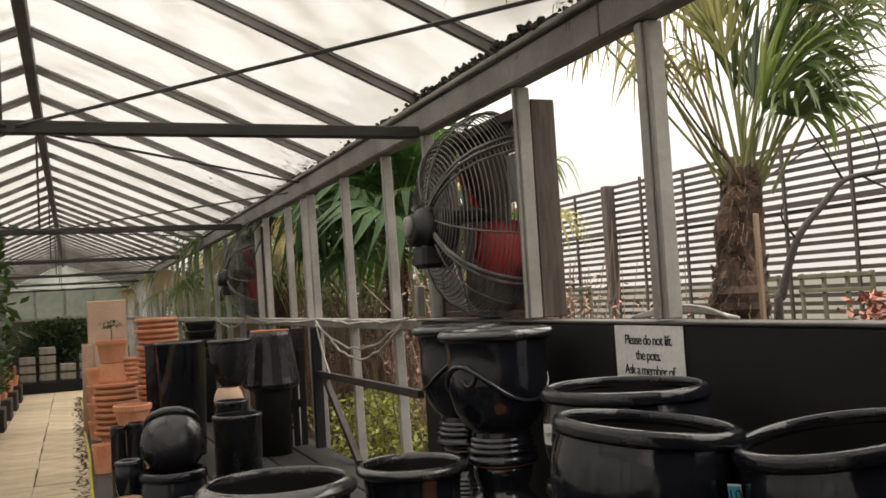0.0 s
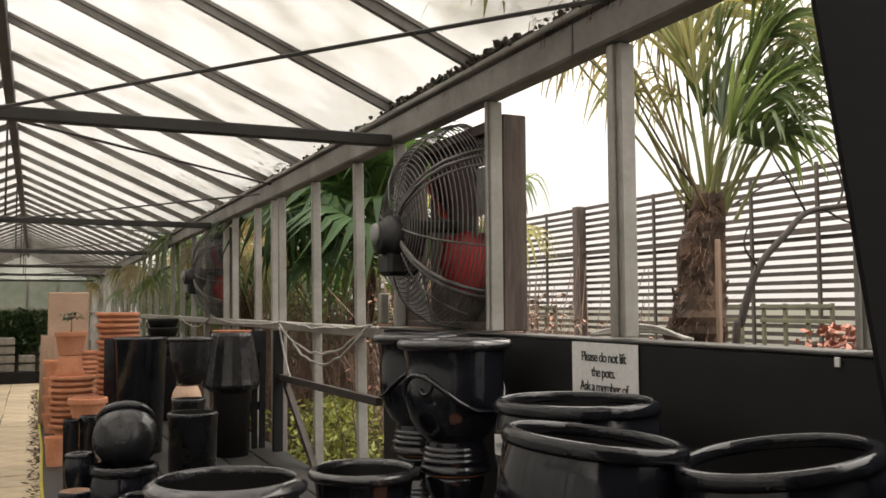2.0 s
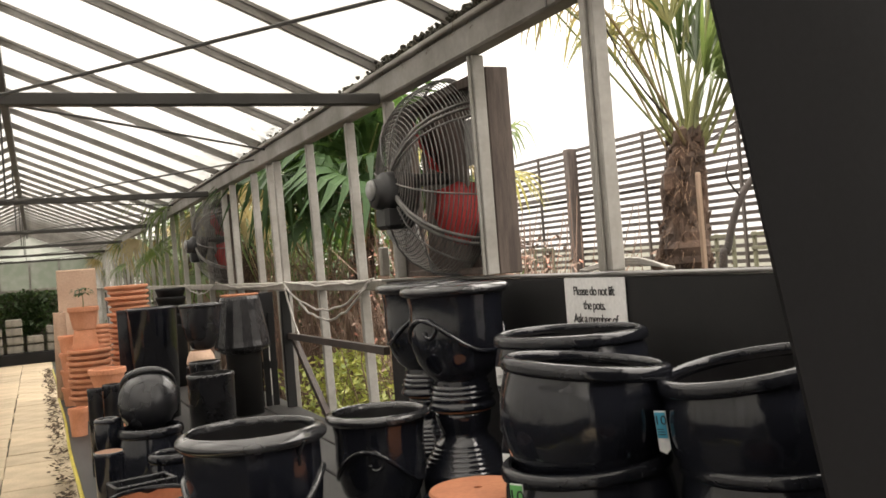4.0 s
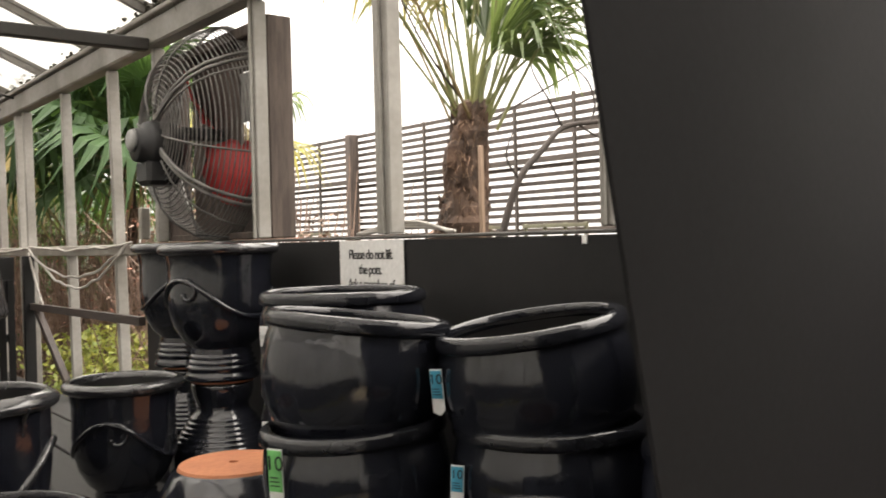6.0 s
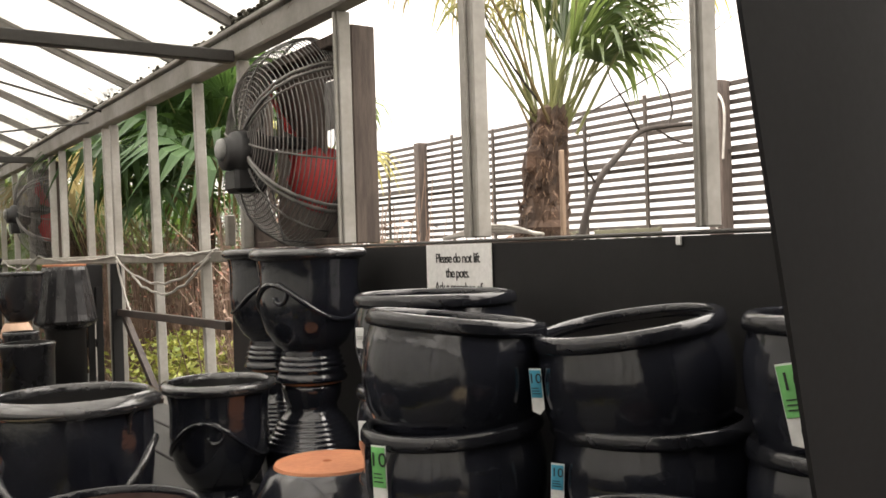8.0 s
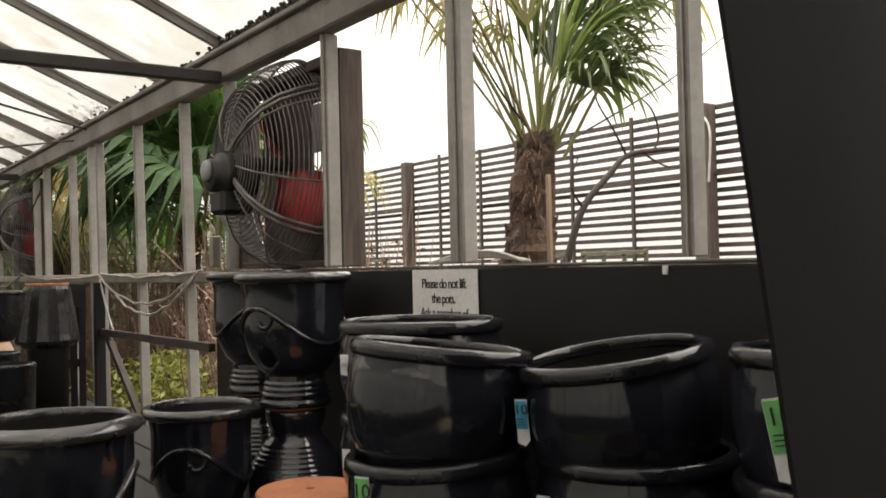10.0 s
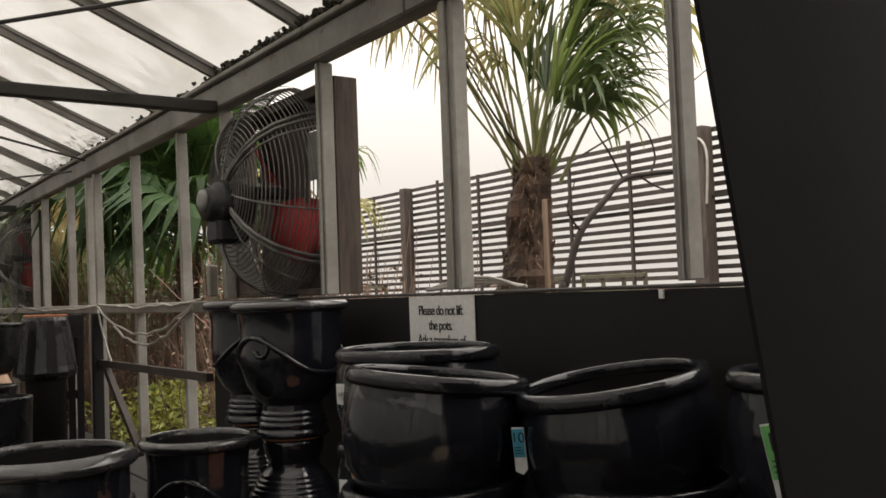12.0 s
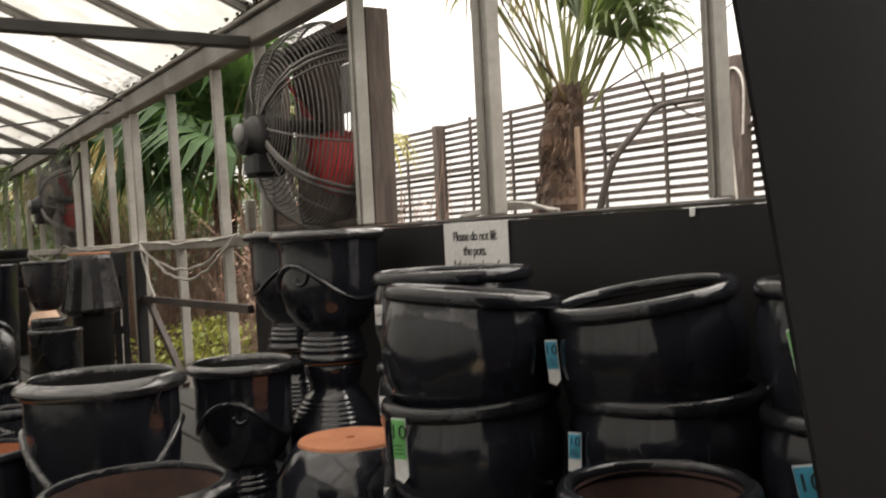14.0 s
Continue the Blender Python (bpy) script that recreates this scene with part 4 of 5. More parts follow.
# ---- wall fans ----
def wall_fan(y, label):
    t = thing("wall_fan", (X, y, 1.922), label, "fan", "wall fans")
    prof = [(0.055, -0.14), (0.11, -0.137), (0.17, -0.125), (0.225, -0.1), (0.27, -0.06), (0.3, -0.01), (0.318, 0.03), (0.322, 0.06)]
    def at(u):
        s = u * (len(prof) - 1)
        i = min(int(s), len(prof) - 2)
        f = s - i
        return prof[i][0] * (1 - f) + prof[i + 1][0] * f, prof[i][1] * (1 - f) + prof[i + 1][1] * f
    g = new("wire_guard")
    g.parent = t
    g["label"] = "domed grey wire guard"
    for k in range(30):
        r, x = at(k / 29)
        part("guard_ring", add_tube(bmesh.new(), [(x, math.cos(a) * r, math.sin(a) * r) for a in [i * math.tau / 48 for i in range(48)]], 0.0021 if k < 29 else 0.005, 4, True), WIRE, g, smooth=True)
    for k in range(8):
        a = k * math.tau / 8 + 0.25
        part("guard_rib", add_tube(bmesh.new(), [(at(i / 14)[1] - 0.003, math.cos(a) * at(i / 14)[0], math.sin(a) * at(i / 14)[0]) for i in range(15)], 0.0032, 5), WIRE, g, smooth=True)
    for off in (-0.035, 0.035):
        a = math.radians(-138)
        b = math.radians(142)
        part("stay", add_tube(bmesh.new(), [(at(i / 14)[1] - 0.007, math.cos(b + off) * at(i / 14)[0], math.sin(b + off) * at(i / 14)[0]) for i in range(15)], 0.005, 6), WIRE, t, smooth=True)
        part("stay", add_tube(bmesh.new(), [(at(i / 14)[1] - 0.008, math.cos(a + off) * at(i / 14)[0], math.sin(a + off) * at(i / 14)[0]) for i in range(15)], 0.006, 6), WIRE, t, smooth=True)
    bm = add_lathe(bmesh.new(), [(0, 0.0), (0.044, 0.0), (0.049, 0.006), (0.05, 0.024), (0.066, 0.03), (0.07, 0.042), (0.07, 0.115), (0.06, 0.14), (0, 0.142)], 28)
    for v in bm.verts:
        v.co = Vector((v.co.z - 0.2, v.co.y, v.co.x - 0.04))
    bmesh.ops.recalc_face_normals(bm, faces=bm.faces)
    m = part("motor", bm, MOTOR, t, "black drum motor", smooth=True)
    bm = add_lathe(bmesh.new(), [(0, 0.0), (0.02, 0.0), (0.03, 0.005), (0.034, 0.016), (0, 0.018)], 24)
    for v in bm.verts:
        v.co = Vector((v.co.z - 0.217, v.co.y, v.co.x - 0.028))
    bmesh.ops.recalc_face_normals(bm, faces=bm.faces)
    part("motor_cap", bm, MOTOR_CAP, m, "pale round end cap", smooth=True)
    part("terminal_box", box((-0.18, -0.05, -0.155), (-0.08, 0.05, -0.08), 0.012), MOTOR, m)
    part("shaft", add_tube(bmesh.new(), [(-0.06, 0, 0), (0.07, 0, 0)], 0.02, 12), MOTOR, t)
    for k in range(2):
        a0 = radians(-138 + 180 * k)
        bm = bmesh.new()
        rows = []
        for i in range(7):
            r = 0.04 + 0.25 * i / 6
            wdt = (0.045, 0.085, 0.125, 0.15, 0.16, 0.145, 0.09)[i]
            rows.append([bm.verts.new((0.05 - 0.13 * s * wdt / r * 0.5 * (1 if r > .1 else .6), math.cos(a0 + s * wdt / r * 0.5) * r, math.sin(a0 + s * wdt / r * 0.5) * r)) for s in (-1, -0.5, 0, 0.5, 1)])
        for u, v in zip(rows, rows[1:]):
            for j in range(4):
                bm.faces.new((u[j], u[j + 1], v[j + 1], v[j]))
        bmesh.ops.solidify(bm, geom=bm.faces[:], thickness=0.003)
        part("blade", bm, RED, t, "red fan blade", smooth=True)
    # timber duct box outside the wall
    b = thing("fan_housing", (X, y, 1.93), "weathered timber box round a wall fan", "housing", "fan boxes")
    part("side_board", box((0.032, -0.385, -0.325), (0.106, -0.355, 0.278), 0.003), WOOD, b)
    part("side_board", box((0.032, 0.32, -0.325), (0.106, 0.345, 0.278), 0.003), WOOD, b)
    part("top_board", box((0.032, -0.354, 0.244), (0.106, 0.319, 0.276), 0.003), WOOD, b)
    part("bottom_board", box((0.032, -0.354, -0.325), (0.098, 0.319, -0.305), 0.003), WOOD, b)
    part("back_board", box((0.086, -0.1, -0.304), (0.098, 0.25, 0.242), 0.002), WOOD, b)
    part("back_board", box((0.086, -0.353, 0.17), (0.098, -0.101, 0.242), 0.002), WOOD, b)
    for k, (z0, z1) in enumerate(((0.02, 0.165), (-0.304, -0.12))):
        part("louvre", box((0.088, -0.353, z0), (0.094, -0.103, z1), 0.001), LOUVRE if k == 0 else WOOD, b)
    return t


wall_fan(3.17, "large wall fan with wire guard and red blades")
wall_fan(7.08, "wall fan further along, with wire guard")
switch = part("switch_box", box((X - 0.045, 3.555, 1.615), (X - 0.014, 3.585, 1.72), 0.004), SILL)
tagged(switch, "small pale switch box on the post", "switch")
pull = thing("fan_lead", (0, 0, 0), "thin black lead from the fan to the sill", "cable")
part("lead", add_tube(bmesh.new(), [(1.42, 3.12 - 0.1 * u, 1.83 - 0.21 * u + 0.0 * u) for u in [0, .3, .6, 1]] + [(1.46, 2.9, 1.61)], 0.003, 5), MOTOR, pull)


# ---- outside: fence, palms, shrubs ----
fence = thing("slatted_fence", (5.6, 0, 0), "dark slatted garden fence on posts", "fence")
slat = mesh_of("slat", box((-0.012, 0.0, -0.016), (0.012, 1.94, 0.016)), FENCE)
batten = mesh_of("batten", box((-0.035, -0.013, 0.6), (-0.014, 0.013, 2.72)), FENCE)
post = mesh_of("post", box((-0.08, -0.05, 0.0), (0.03, 0.05, 2.71), 0.006), WOOD)
random.seed(21)
for i in range(7):
    y0 = 1.04 + 1.945 * i
    o = part("post", post, None, fence)
    o.location.y = y0 - (0.11 if i == 2 else 0.045 if i == 3 else 0.1 if i == 4 else 0)
    o.scale.y = 1.3 if i == 2 else 1.0
    for k in range(26):
        o = part("slat", slat, None, fence)
        o.location = (0.045 + random.uniform(-.003, .003), y0, 2.69 - 0.0655 * k + random.uniform(-.004, .004))
    for f in (0.31, 0.66):
        o = part("batten", batten, None, fence)
        o.location = (0.02, y0 + 1.945 * f, random.uniform(-0.03, 0.03))
    part("mid_rail", box((-0.01, y0 + 0.05, 2.2), (0.03, y0 + 1.9, 2.22)), FENCE, fence)
    part("ground_board", box((0.0, y0 + 0.05, 0.0), (0.03, y0 + 1.9, 1.0)), FENCE, fence)

for (y0, w) in ((7.6, 0.5), (4.5, 0.55), (5.25, 0.5)):
    tr = thing("low_lattice", (4.6, y0, 0), "low green-stained timber lattice", "lattice", "lattices by the fence")
    for k in range(4):
        part("upright", box((0, w * k / 3, 0), (0.02, w * k / 3 + 0.025, 1.68), 0.002), GREEN_WOOD, tr)
    for z in (1.56, 1.65):
        part("cross_bar", box((-0.012, 0, z), (-0.001, w + 0.025, z + 0.025), 0.002), GREEN_WOOD, tr)


def bez(pts, n=18):
    pts = [Vector(p) for p in pts]
    out = []
    for i in range(len(pts) - 1):
        p0, p1, p2, p3 = pts[max(i - 1, 0)], pts[i], pts[i + 1], pts[min(i + 2, len(pts) - 1)]
        for k in range(6):
            u = k / 6
            out.append(0.5 * ((2 * p1) + (p2 - p0) * u + (2 * p0 - 5 * p1 + 4 * p2 - p3) * u * u + (3 * p1 - p0 - 3 * p2 + p3) * u ** 3))
    return out + [pts[-1]]

def fan_leaf(seed, r=0.42, n=26, spread=125, droop=0.25, joined=0.0):
    """One fan leaf in its own frame: the hub at the origin, the middle leaflet along +y."""
    rnd = random.Random(seed)
    bm = bmesh.new()
    for i in range(n):
        a = radians(-spread + 2 * spread * i / (n - 1) + rnd.uniform(-2, 2))
        l = r * (0.72 + 0.28 * math.cos(a * 0.6)) * rnd.uniform(0.86, 1.05)
        d = Vector((math.sin(a), math.cos(a), 0))
        side = Vector((math.cos(a), -math.sin(a), 0))
        dr = droop * rnd.uniform(0.5, 1.7)
        rows = []
        for u, w in ((0.03, 0.15), (0.35, 0.9), (0.62, 0.8), (0.85, 0.42), (1.0, 0.04)):
            c = d * l * u + Vector((0, 0, 0.09 * r * math.sin(u * 2) - dr * l * max(0, u - 0.45) ** 1.7 * 2.2))
            hw = side * 0.0125 * (r / 0.42) * w
            if joined and u < 0.7:  # the leaflets are one pleated sheet up to here
                hw = side * l * min(u, 0.5) * radians(spread) / (n - 1) * joined
            lift = Vector((0, 0, 0.007 * w))
            rows.append([bm.verts.new(c - hw + lift), bm.verts.new(c), bm.verts.new(c + hw + lift)])
        for p, q in zip(rows, rows[1:]):
            bm.faces.new((p[0], p[1], q[1], q[0]))
            bm.faces.new((p[1], p[2], q[2], q[1]))
    return bm


LEAVES = [mesh_of("frond", fan_leaf(s, droop=d), FROND) for s, d in ((1, 0.5), (2, 0.8), (3, 1.1), (4, 0.7))]
BROAD = [mesh_of("frond", fan_leaf(s, droop=d, joined=1.05, spread=140), FROND_DEEP) for s, d in ((21, 0.35), (22, 0.6), (23, 0.85))]
DRY = [mesh_of("frond", fan_leaf(s, n=20, droop=1.0, spread=70), FROND_DRY) for s in (7, 8)]


def palm(loc, height, r, label, count, seed, stalk=0.42, size=1.0, dry=4, low=-25, tilt=-0.25, leaves=None, girth=None, lean=(0, 0)):
    rnd = random.Random(seed)
    t = thing("fan_palm", loc, label, "palm tree")
    girth = girth or (lambda z: r * (1.5 - 0.6 * z / height))
    def bend(v):  # the trunk leans about its top
        k = height - v.z
        return Vector((v.x + lean[0] * k, v.y + lean[1] * k, v.z))
    prof = [(0, 0), (r * 1.3, 0)]
    n = int(height / 0.045)
    for i in range(n):
        z = height * (i + 0.5) / n
        rr = girth(z)
        prof += [(rr * rnd.uniform(0.97, 1.03), z - height * 0.3 / n), (rr * rnd.uniform(1.0, 1.09), z + height * 0.25 / n)]
    prof += [(r * 0.6, height + 0.03), (0, height + 0.05)]
    bm = add_lathe(bmesh.new(), prof, 22, wob=0.55, seed=seed)
    for v in bm.verts:
        v.co = bend(v.co)
    trunk = part("trunk", bm, FIBRE, t, "shaggy brown fibrous trunk")
    bm = bmesh.new()
    for i in range(210):  # stubs of old leaf bases, in a rising spiral
        a, z = i * 2.39996 + rnd.uniform(-.3, .3), height - 0.62 + 0.64 * i / 210
        rr, l, w = girth(z) * 0.92, rnd.uniform(0.025, 0.06), rnd.uniform(0.008, 0.017)
        o, sd = Vector((math.cos(a), math.sin(a), 0)), Vector((-math.sin(a), math.cos(a), 0))
        c = o * rr + Vector((0, 0, z))
        tip = c + o * l * rnd.uniform(0.1, 0.4) + Vector((0, 0, l * rnd.uniform(0.3, 1.0)))
        foot = [bm.verts.new(bend(p)) for p in (c - sd * w, c + o * 0.014 - Vector((0, 0, 0.008)), c + sd * w)]
        top = [bm.verts.new(bend(p)) for p in (tip - sd * w * 0.5, tip + sd * w * 0.4 + Vector((0, 0, rnd.uniform(-0.01, 0.01))))]
        bm.faces.new((foot[0], foot[1], top[0]))
        bm.faces.new((foot[1], foot[2], top[1]))
        bm.faces.new((foot[1], top[1], top[0]))
        bm.faces.new((foot[0], top[0], top[1], foot[2]))
    tagged(part("leaf_base", bm, FIBRE, trunk), kind="stuff")
    bm = bmesh.new()
    for i in range(2600):
        a, z = rnd.uniform(0, math.tau), rnd.uniform(max(0.0, height - 1.1), height)
        rr = girth(z)
        l = rnd.uniform(0.02, 0.06) if i % 4 else rnd.uniform(0.05, 0.1)
        p = Vector((math.cos(a) * rr, math.sin(a) * rr, z))
        q = p + Vector((math.cos(a + rnd.uniform(-.8, .8)) * l, math.sin(a + rnd.uniform(-.8, .8)) * l, rnd.uniform(-0.7, 0.7) * l))
        p, q = bend(p), bend(q)
        s = Vector((-math.sin(a), math.cos(a), 0)) * 0.0011
        bm.faces.new([bm.verts.new(p - s), bm.verts.new(p + s), bm.verts.new(q)])
    tagged(part("fibre_coat", bm, TUFT, trunk), kind="stuff")
    for i in range(count + dry):
        dead = i >= count
        az = i * 2.39996 + rnd.uniform(-.3, .3)
        el = radians(rnd.uniform(15, 45)) if dead else radians(low + (88 - low) * (1 - (i + 0.5) / count) ** 0.8)
        ln = stalk * rnd.uniform(0.5, 1.6)
        d = Vector((math.cos(az) * math.cos(el), math.sin(az) * math.cos(el), math.sin(el)))
        base = Vector((math.cos(az) * r * 0.5, math.sin(az) * r * 0.5, height - 0.02))
        mid = base + d * ln * 0.5 + Vector((0, 0, 0.05 * ln))
        tip = base + d * ln + Vector((0, 0, -0.06 * ln))
        leaf_data = rnd.choice(DRY) if dead else rnd.choice(leaves or LEAVES)
        st = part("stalk", add_tube(bmesh.new(), [base, mid, tip], 0.007 * size, 5, r_end=0.004 * size), FROND_DRY if dead else PETIOLE, t)
        o = part("frond", leaf_data, None, t)
        fwd = (tip - mid).normalized()
        fwd = (fwd + Vector((0, 0, tilt if not dead else -1.2))).normalized()
        rt = fwd.cross(Vector((0, 0, 1)))
        rt = rt.normalized() if rt.length > 0.1 else Vector((1, 0, 0))
        up = rt.cross(fwd)
        m = Matrix((rt, fwd, up)).transposed().to_4x4()
        o.matrix_local = Matrix.Translation(tip) @ m @ Matrix.Rotation(rnd.uniform(-.4, .4), 4, "Y") @ Matrix.Scale(size * rnd.uniform(0.85, 1.15), 4)
    return t


def stout(z):
    return 0.083 if z < 1.6 else 0.083 - (z - 1.6) * 0.15 if z < 1.75 else 0.0605 - (z - 1.75) * 0.05


main_palm = palm((2.17, 2.707, 0), 1.97, 0.064, "fan palm with shaggy trunk and green and dry fronds", 0, 3, dry=0, girth=stout, lean=(-0.07, 0.058))


def strip_frond(parent, base, hub, mat, n, spread, length, limp, seed, base_r=0.006):
    """A fan leaf of narrow separate strips that bend down under their own weight."""
    rnd = random.Random(seed)
    base, hub = Vector(base), Vector(hub)
    mid = base.lerp(hub, 0.5) + Vector((rnd.uniform(-0.03, 0.03), rnd.uniform(-0.03, 0.03), 0.06 * (hub - base).length))
    base = base + Vector((rnd.uniform(-0.025, 0.025), rnd.uniform(-0.025, 0.025), rnd.uniform(-0.05, 0)))
    part("stalk", add_tube(bmesh.new(), bez([base, mid, hub]), base_r, 5, r_end=0.0035), FROND_DRY if mat is FROND_DRY else PETIOLE, parent)
    fwd = (hub - mid).normalized()
    rt = fwd.cross(Vector((0, 0, 1)))
    rt = rt.normalized() if rt.length > 0.15 else Vector((math.cos(seed), math.sin(seed), 0))
    nor = rt.cross(fwd)
    twist = rnd.uniform(-0.7, 0.7)
    rt = (rt * math.cos(twist) + nor * math.sin(twist)).normalized()
    nor = rt.cross(fwd)
    bm = bmesh.new()
    for i in range(n):
        a = radians(-spread + 2 * spread * i / (n - 1) + rnd.uniform(-4, 4))
        d = (fwd * math.cos(a) + rt * math.sin(a) + nor * rnd.uniform(-0.1, 0.16)).normalized()
        side = (rt * math.cos(a) - fwd * math.sin(a)).normalized()
        l = length * (0.72 + 0.28 * math.cos(a)) * rnd.uniform(0.75, 1.1)
        g = limp * rnd.uniform(0.6, 1.5)
        fold = rnd.uniform(0.25, 0.6)
        c, rows = hub.copy(), []
        for u, w in ((0.0, 0.25), (0.16, 0.7), (0.32, 1.0), (0.48, 1.0), (0.64, 0.85), (0.8, 0.55), (0.92, 0.3), (1.0, 0.05)):
            if rows:
                dd = (d + Vector((0, 0, -g * max(0, u - 0.15) ** 1.5))).normalized()
                c = c + dd * l * (u - last)
            last = u
            hw = side * (0.008 * w)
            lift = nor * (0.008 * w * fold)
            rows.append((bm.verts.new(c - hw + lift), bm.verts.new(c), bm.verts.new(c + hw + lift)))
        for p, q in zip(rows, rows[1:]):
            bm.faces.new((p[0], p[1], q[1], q[0]))
            bm.faces.new((p[1], p[2], q[2], q[1]))
    part("frond", bm, mat, parent, "limp dry brown frond" if mat is FROND_DRY else "")


# crown of the near palm: how far each leaf reaches out along two level axes and up
across, away = Vector((0.77, -0.64, 0)), Vector((0.64, 0.77, 0))
CROWN = ((0.05, 0.0, 0.2, 4), (0.1, -0.05, 0.26, 4), (0.0, 0.05, 0.24, 4), (0.09, 0.06, 0.34, 4), (-0.02, -0.04, 0.32, 5), (0.04, 0.04, 0.42, 4), (0.13, -0.02, 0.4, 4), (-0.05, 0.06, 0.42, 5), (0.07, -0.07, 0.14, 4),
         (0.17, -0.06, 0.26, 0), (0.2, 0.08, 0.34, 0), (0.22, 0.02, 0.17, 0), (0.13, 0.12, 0.24, 0), (0.27, 0.06, 0.44, 1), (0.28, -0.05, 0.34, 0), (0.19, 0.0, 0.46, 0), (0.15, -0.04, 0.13, 0), (0.33, 0.12, 0.5, 1), (0.42, 0.0, 0.4, 1),
         (0.12, -0.1, 0.54, 1), (0.02, 0.1, 0.56, 1), (0.2, -0.02, 0.6, 0), (-0.09, 0.0, 0.3, 2), (-0.18, -0.05, 0.5, 2), (-0.1, 0.1, 0.54, 2), (-0.25, 0.05, 0.42, 3), (-0.12, 0.06, 0.46, 3), (-0.4, -0.05, 0.46, 2), (-0.36, 0.15, 0.5, 3), (-0.2, -0.02, 0.32, 2))
for i, (a, b, up, kind) in enumerate(CROWN):
    hub = across * a + away * b + Vector((0, 0, 2.0 + up))
    root = (across * a + away * b) * 0.14 + Vector((0, 0, 1.96))
    strip_frond(main_palm, root, hub, (FROND, FROND_OLIVE, FROND_OLIVE, FROND_DRY, FROND, FROND_OLIVE)[kind], (24, 20, 15, 15, 15, 13)[kind], (82, 80, 95, 95, 34, 38)[kind], (0.33, 0.38, 0.3, 0.34, 0.38, 0.4)[kind], (2.2, 2.6, 4.2, 5.5, 0.9, 1.2)[kind], 200 + i, 0.0045 if kind in (2, 3) else 0.006)
# two long fronds that have come to lie over the gutter and the roof glass
for k, (hub, n) in enumerate((((-0.66, -0.24, 2.49), 15), ((-0.72, -0.05, 2.5), 12))):
    strip_frond(main_palm, (-0.05, -0.03, 2.0), hub, FROND_OLIVE if k else FROND_DRY, n, 85, 0.26, 2.6, 330 + k)
palm((2.55, 6.9, 0), 2.15, 0.07, "dense green fan palm outside the glass", 34, 5, 0.5, 1.35, 3, -12, leaves=BROAD)
palm((2.2, 9.6, 0), 2.1, 0.07, "drooping fan palm behind the glazing bars", 22, 9, 0.5, 1.2, 3, -45)
palm((2.4, 13.0, 0), 2.0, 0.07, "fan palm further along the glass", 20, 12, 0.5, 1.2, 3, -45)

withered = palm((2.2, 4.4, 0), 1.95, 0.055, "withered fan palm behind the fan housing", 0, 17, dry=0)
for k, (dx, dy, up) in enumerate(((0.17, -0.15, 0.24), (-0.08, 0.2, 0.2), (0.1, 0.25, 0.1), (0.15, -0.19, 0.05))):
    strip_frond(withered, (dx * 0.1, dy * 0.1, 1.96), (dx, dy, 1.97 + up), FROND_OLIVE if k % 2 else FROND, 12, 80, 0.3, 4.0, 400 + k)
for k, (x, y) in enumerate(((2.0, 8.25), (1.95, 11.2), (2.0, 15.0), (1.95, 19.0), (2.0, 22.5))):
    palm((x, y, 0), 2.0, 0.06, "drooping fan palm close to the glazing bars", 9, 50 + k, 0.4, 1.0, 4, -30)

stake = part("tree_stake", box((2.056, 2.53, 0.0), (2.069, 2.543, 1.853), 0.002), STAKE)
tagged(stake, "raw wooden stake beside the palm trunk", "stake")
vine = thing("bare_climber", (0, 0, 0), "bare dark branching climber stem", "climber")
part("stem", add_tube(bmesh.new(), bez([(2.5, 3.0, 0), (2.53, 3.0, 1.45), (2.56, 3.0, 1.62), (2.64, 3.0, 1.8), (2.77, 3.0, 1.92), (2.87, 3.0, 2.0), (3.02, 3.0, 2.03), (3.2, 3.0, 2.05)]), 0.016, 7, r_end=0.009), BARK, vine, smooth=True)
for pts in ([(3.02, 3, 2.03), (3.05, 3, 2.1), (3.0, 3, 2.2), (2.85, 3, 2.26), (2.7, 3, 2.27)], [(2.2, 2.8, 1.9), (2.6, 3, 2.05), (3.1, 3, 2.3), (3.5, 3, 2.55)], [(2.87, 3, 2.0), (2.8, 3, 2.1), (2.72, 3, 2.2), (2.6, 2.9, 2.3)], [(2.95, 3, 2.02), (3.1, 3.0, 1.97), (3.3, 3, 1.99)], [(2.64, 3, 1.8), (2.58, 3, 1.88), (2.62, 3, 1.98)], [(2.2, 2.7, 1.95), (2.0, 2.7, 2.15), (1.85, 2.7, 2.4)]):
    part("shoot", add_tube(bmesh.new(), bez(pts), 0.005, 5, r_end=0.002), BARK, vine)
part("hose_loop", add_tube(bmesh.new(), bez([(-0.1, 4.8, 1.65), (-0.1, 4.83, 2.1), (-0.1, 4.88, 2.5), (-0.09, 4.8, 2.62), (-0.1, 4.71, 2.5), (-0.1, 4.73, 2.15)]), 0.009, 6), CABLE, fence, "pale hose looped over the post")


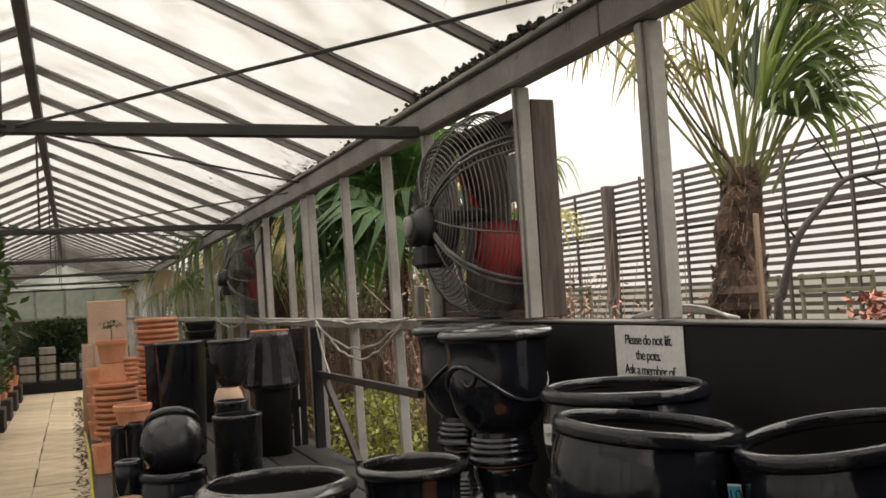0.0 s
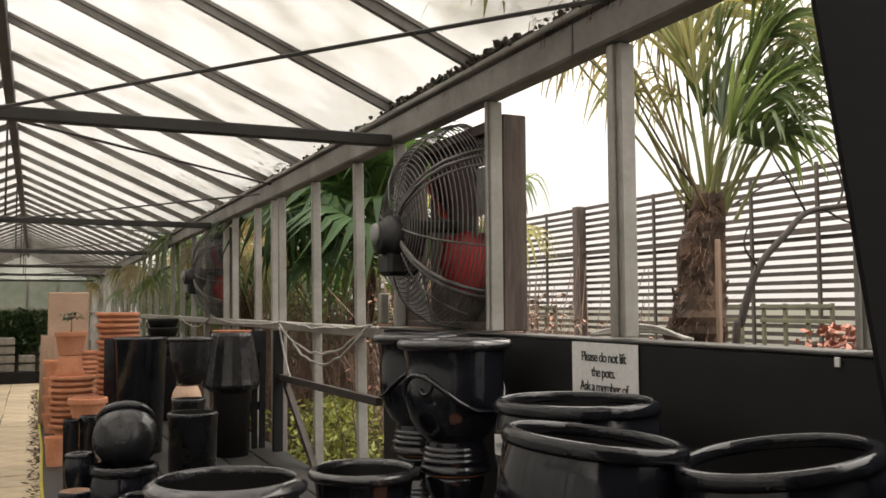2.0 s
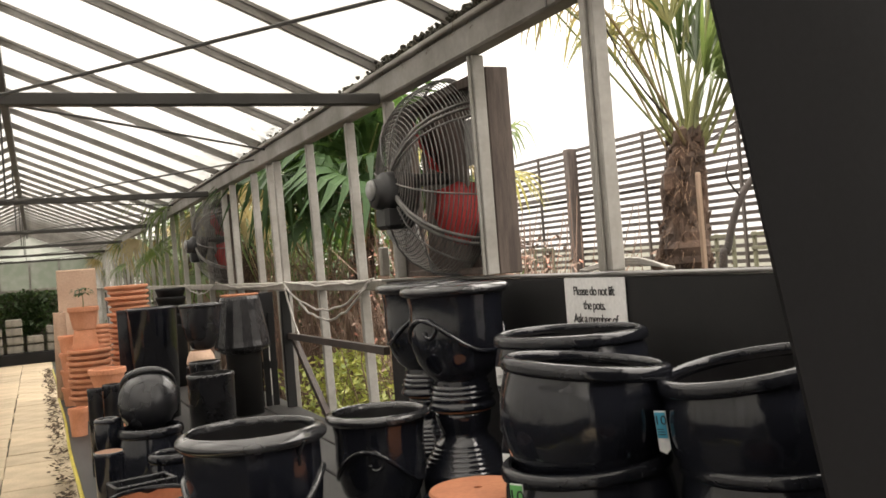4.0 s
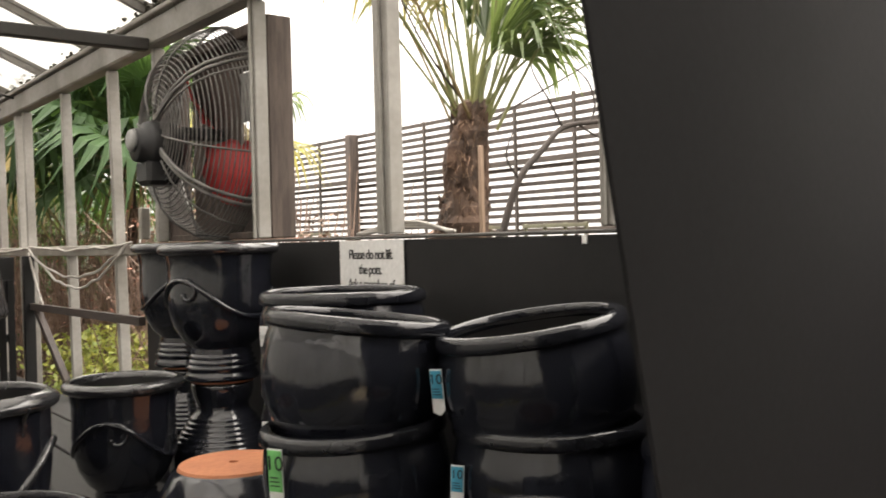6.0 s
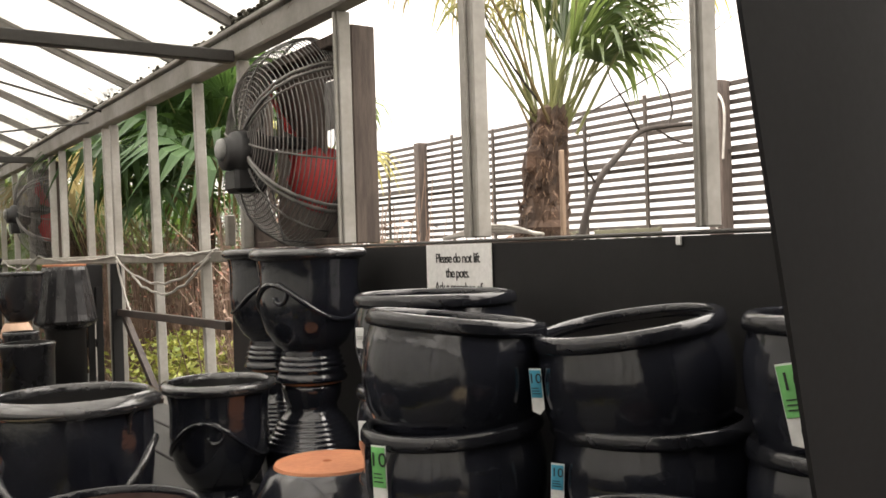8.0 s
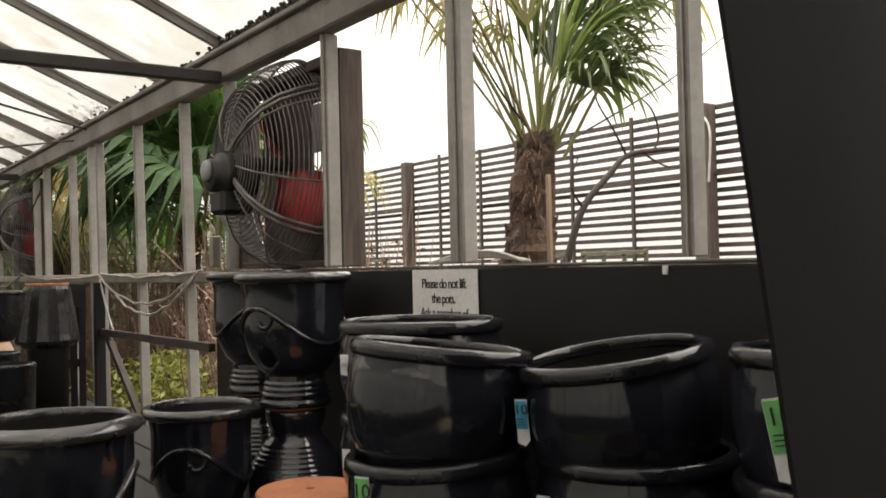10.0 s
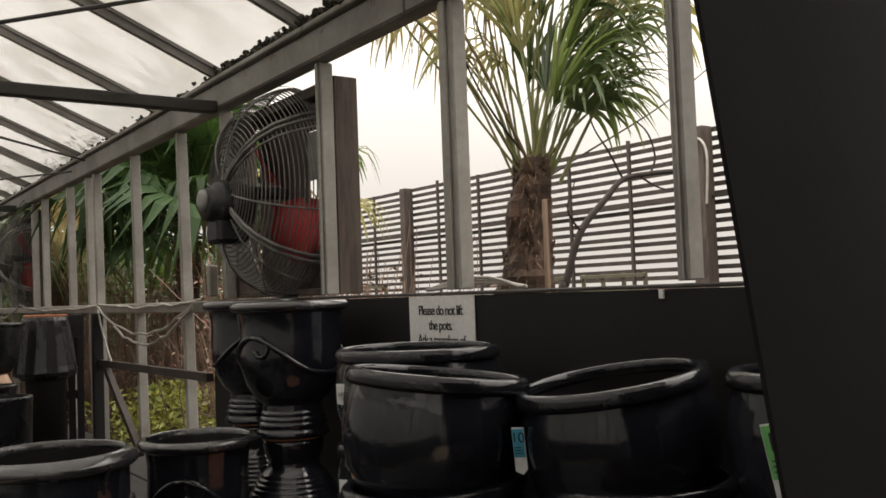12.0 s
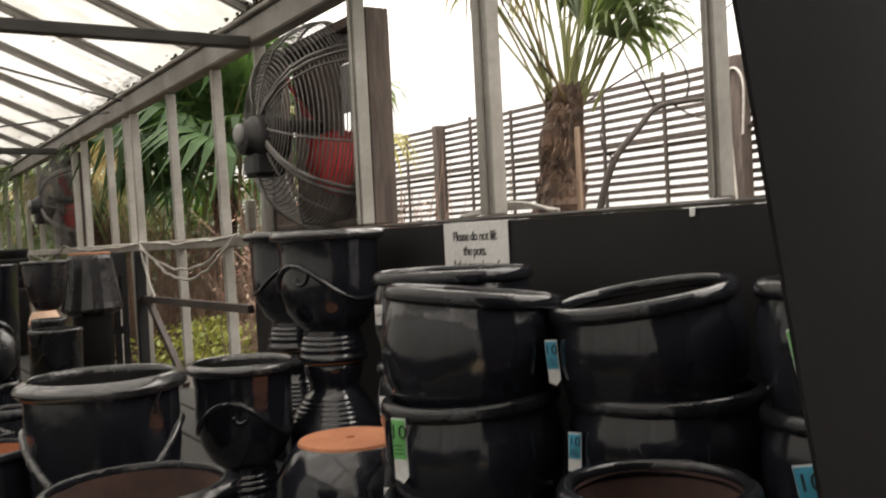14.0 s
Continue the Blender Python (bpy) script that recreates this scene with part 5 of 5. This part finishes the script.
def clumps(name, label, centre, size, n, mat, leaf, seed, kind="", twigs=0, twig_mat=None, category="shrub"):
    rnd = random.Random(seed)
    t = thing(name, (centre[0], centre[1], 0), label, category, kind=kind)
    bm = bmesh.new()
    for i in range(n):
        v = Vector((rnd.gauss(0, 0.42), rnd.gauss(0, 0.42), rnd.uniform(-1, 1)))
        c = Vector((v.x * size[0], v.y * size[1], centre[2] + v.z * size[2] * (1 - 0.35 * min(1, v.xy.length))))
        a, b = rnd.uniform(0, 6.3), rnd.uniform(-0.9, 0.9)
        u = Vector((math.cos(a) * math.cos(b), math.sin(a) * math.cos(b), math.sin(b))) * leaf * rnd.uniform(0.6, 1.3)
        w = u.cross(Vector((rnd.uniform(-1, 1), rnd.uniform(-1, 1), 1))).normalized() * leaf * 0.42
        bm.faces.new([bm.verts.new(c + p) for p in (-u, w, u, -w)])
    if n:
        tagged(part("foliage", bm, mat, t), kind="stuff")
    bm = bmesh.new()
    for i in range(max(twigs, 5)):
        p = Vector((rnd.gauss(0, 0.4) * size[0], rnd.gauss(0, 0.4) * size[1], 0 if i % 2 else rnd.uniform(0, centre[2])))
        top = Vector((p.x + rnd.gauss(0, 0.3) * size[0], p.y + rnd.gauss(0, 0.3) * size[1], centre[2] + rnd.uniform(-0.7, 1.0) * size[2]))
        mid = (p + top) / 2 + Vector((rnd.gauss(0, 0.05), rnd.gauss(0, 0.05), 0))
        add_tube(bm, [p, mid, top], 0.006, 4, r_end=0.002)
    tagged(part("stem_tangle", bm, twig_mat or TWIG, t), kind="stuff")
    return t


clumps("evergreen_shrub", "yellow-green variegated evergreen shrub", (2.15, 6.0, 0.7), (0.45, 1.0, 0.46), 5200, SHRUB, 0.026, 31)
for k, (x, y) in enumerate(((2.7, 5.0), (3.2, 6.5), (2.9, 8.4), (3.4, 10.5), (2.8, 12.5), (3.2, 15.0), (2.8, 18.0), (3.0, 21.0))):
    clumps("bare_hedge", "tangled brown twiggy hedge with sparse leaves", (x, y, 1.1), (0.7, 1.3, 0.75), 1500, RUSSET if k % 2 else TWIG, 0.022, 40 + k, twigs=260)
for k, (x, y) in enumerate(((2.35, 4.9), (2.5, 6.3), (2.4, 7.8), (2.3, 9.6), (2.3, 12.0))):
    clumps("bare_hedge", "tangled brown twiggy hedge close to the glass", (x, y, 1.1), (0.4, 1.1, 0.9), 1100, RUSSET if k % 2 else TWIG, 0.02, 140 + k, twigs=420)
for k, (x, y, z, h) in enumerate(((3.3, 9.3, 1.5, 1.0), (3.2, 11.5, 1.6, 1.2), (3.8, 12, 1.6, 1.1), (2.9, 14.5, 1.6, 1.2), (3.4, 17, 1.6, 1.1), (2.7, 19, 1.6, 1.2), (3.6, 22, 1.6, 1.2))):
    clumps("evergreen_bush", "dark green bush behind the hedge", (x, y, z - 0.2), (0.9, 1.6, h), 4200, LEAF, 0.055, 60 + k)
clumps("russet_clump", "russet withered flower heads by the fence", (4.36, 4.2, 1.44), (0.16, 0.26, 0.14), 260, RUSSET, 0.035, 77, category="plant")

# left display and far end
for k, (x, y, z, h) in enumerate(((-0.31, 7.3, 1.9, 0.6), (-0.7, 9.5, 1.3, 0.5), (-0.75, 12, 1.1, 0.5), (-0.8, 15, 1.0, 0.45))):
    clumps("leafy_shrub", "glossy green leafy shrub on the far staging", (x, y, z), (0.3, 0.45, h), 1500, LEAF, 0.06, 90 + k)
for k in range(5):
    y = 14.5 + 1.7 * k
    cr = thing("crate_of_pots", (-0.85, y, 0), "wooden crate of small orange pots", "crate", "crates by the path")
    part("crate", box((-0.22, -0.3, 0), (0.2, 0.3, 0.35), 0.01), BROWN_BAR, cr)
    for j in range(5):
        o = part("pot", add_lathe(bmesh.new(), [(0, 0), (0.05, 0), (0.075, 0.18), (0.08, 0.19), (0, 0.19)], 14), TERRA, cr)
        o.location = (-0.1 + 0.17 * (j % 2), -0.22 + 0.11 * j, 0.352)
        part("seedling", box((-0.1 + 0.17 * (j % 2) - 0.03, -0.22 + 0.11 * j - 0.03, 0.543), (-0.1 + 0.17 * (j % 2) + 0.03, -0.22 + 0.11 * j + 0.03, 0.75), 0.02), RUSSET, cr)
for k in range(4):
    for j in range((3, 4, 2, 3)[k]):
        st = thing("stone_block", (-0.62 + 0.42 * k, 23.3, 0.25 + 0.2 * j), "pale stone trough in a stack at the far end", "stone trough", "stacked stone troughs", rot=(0, 0, random.uniform(-4, 4)))
        part("trough", box((-0.17, -0.14, 0.0), (0.17, 0.14, 0.17), 0.02), STONE, st)
far = part("far_staging", box((-1.0, 23.05, 0.0), (1.3, 23.6, 0.248), 0.01), BLACK_BOARD)
tagged(far, "low dark staging under the stone troughs", "staging")
clumps("far_greenery", "dark green plants across the far end", (0.1, 23.72, 1.15), (1.2, 0.12, 0.55), 2600, LEAF, 0.06, 99)
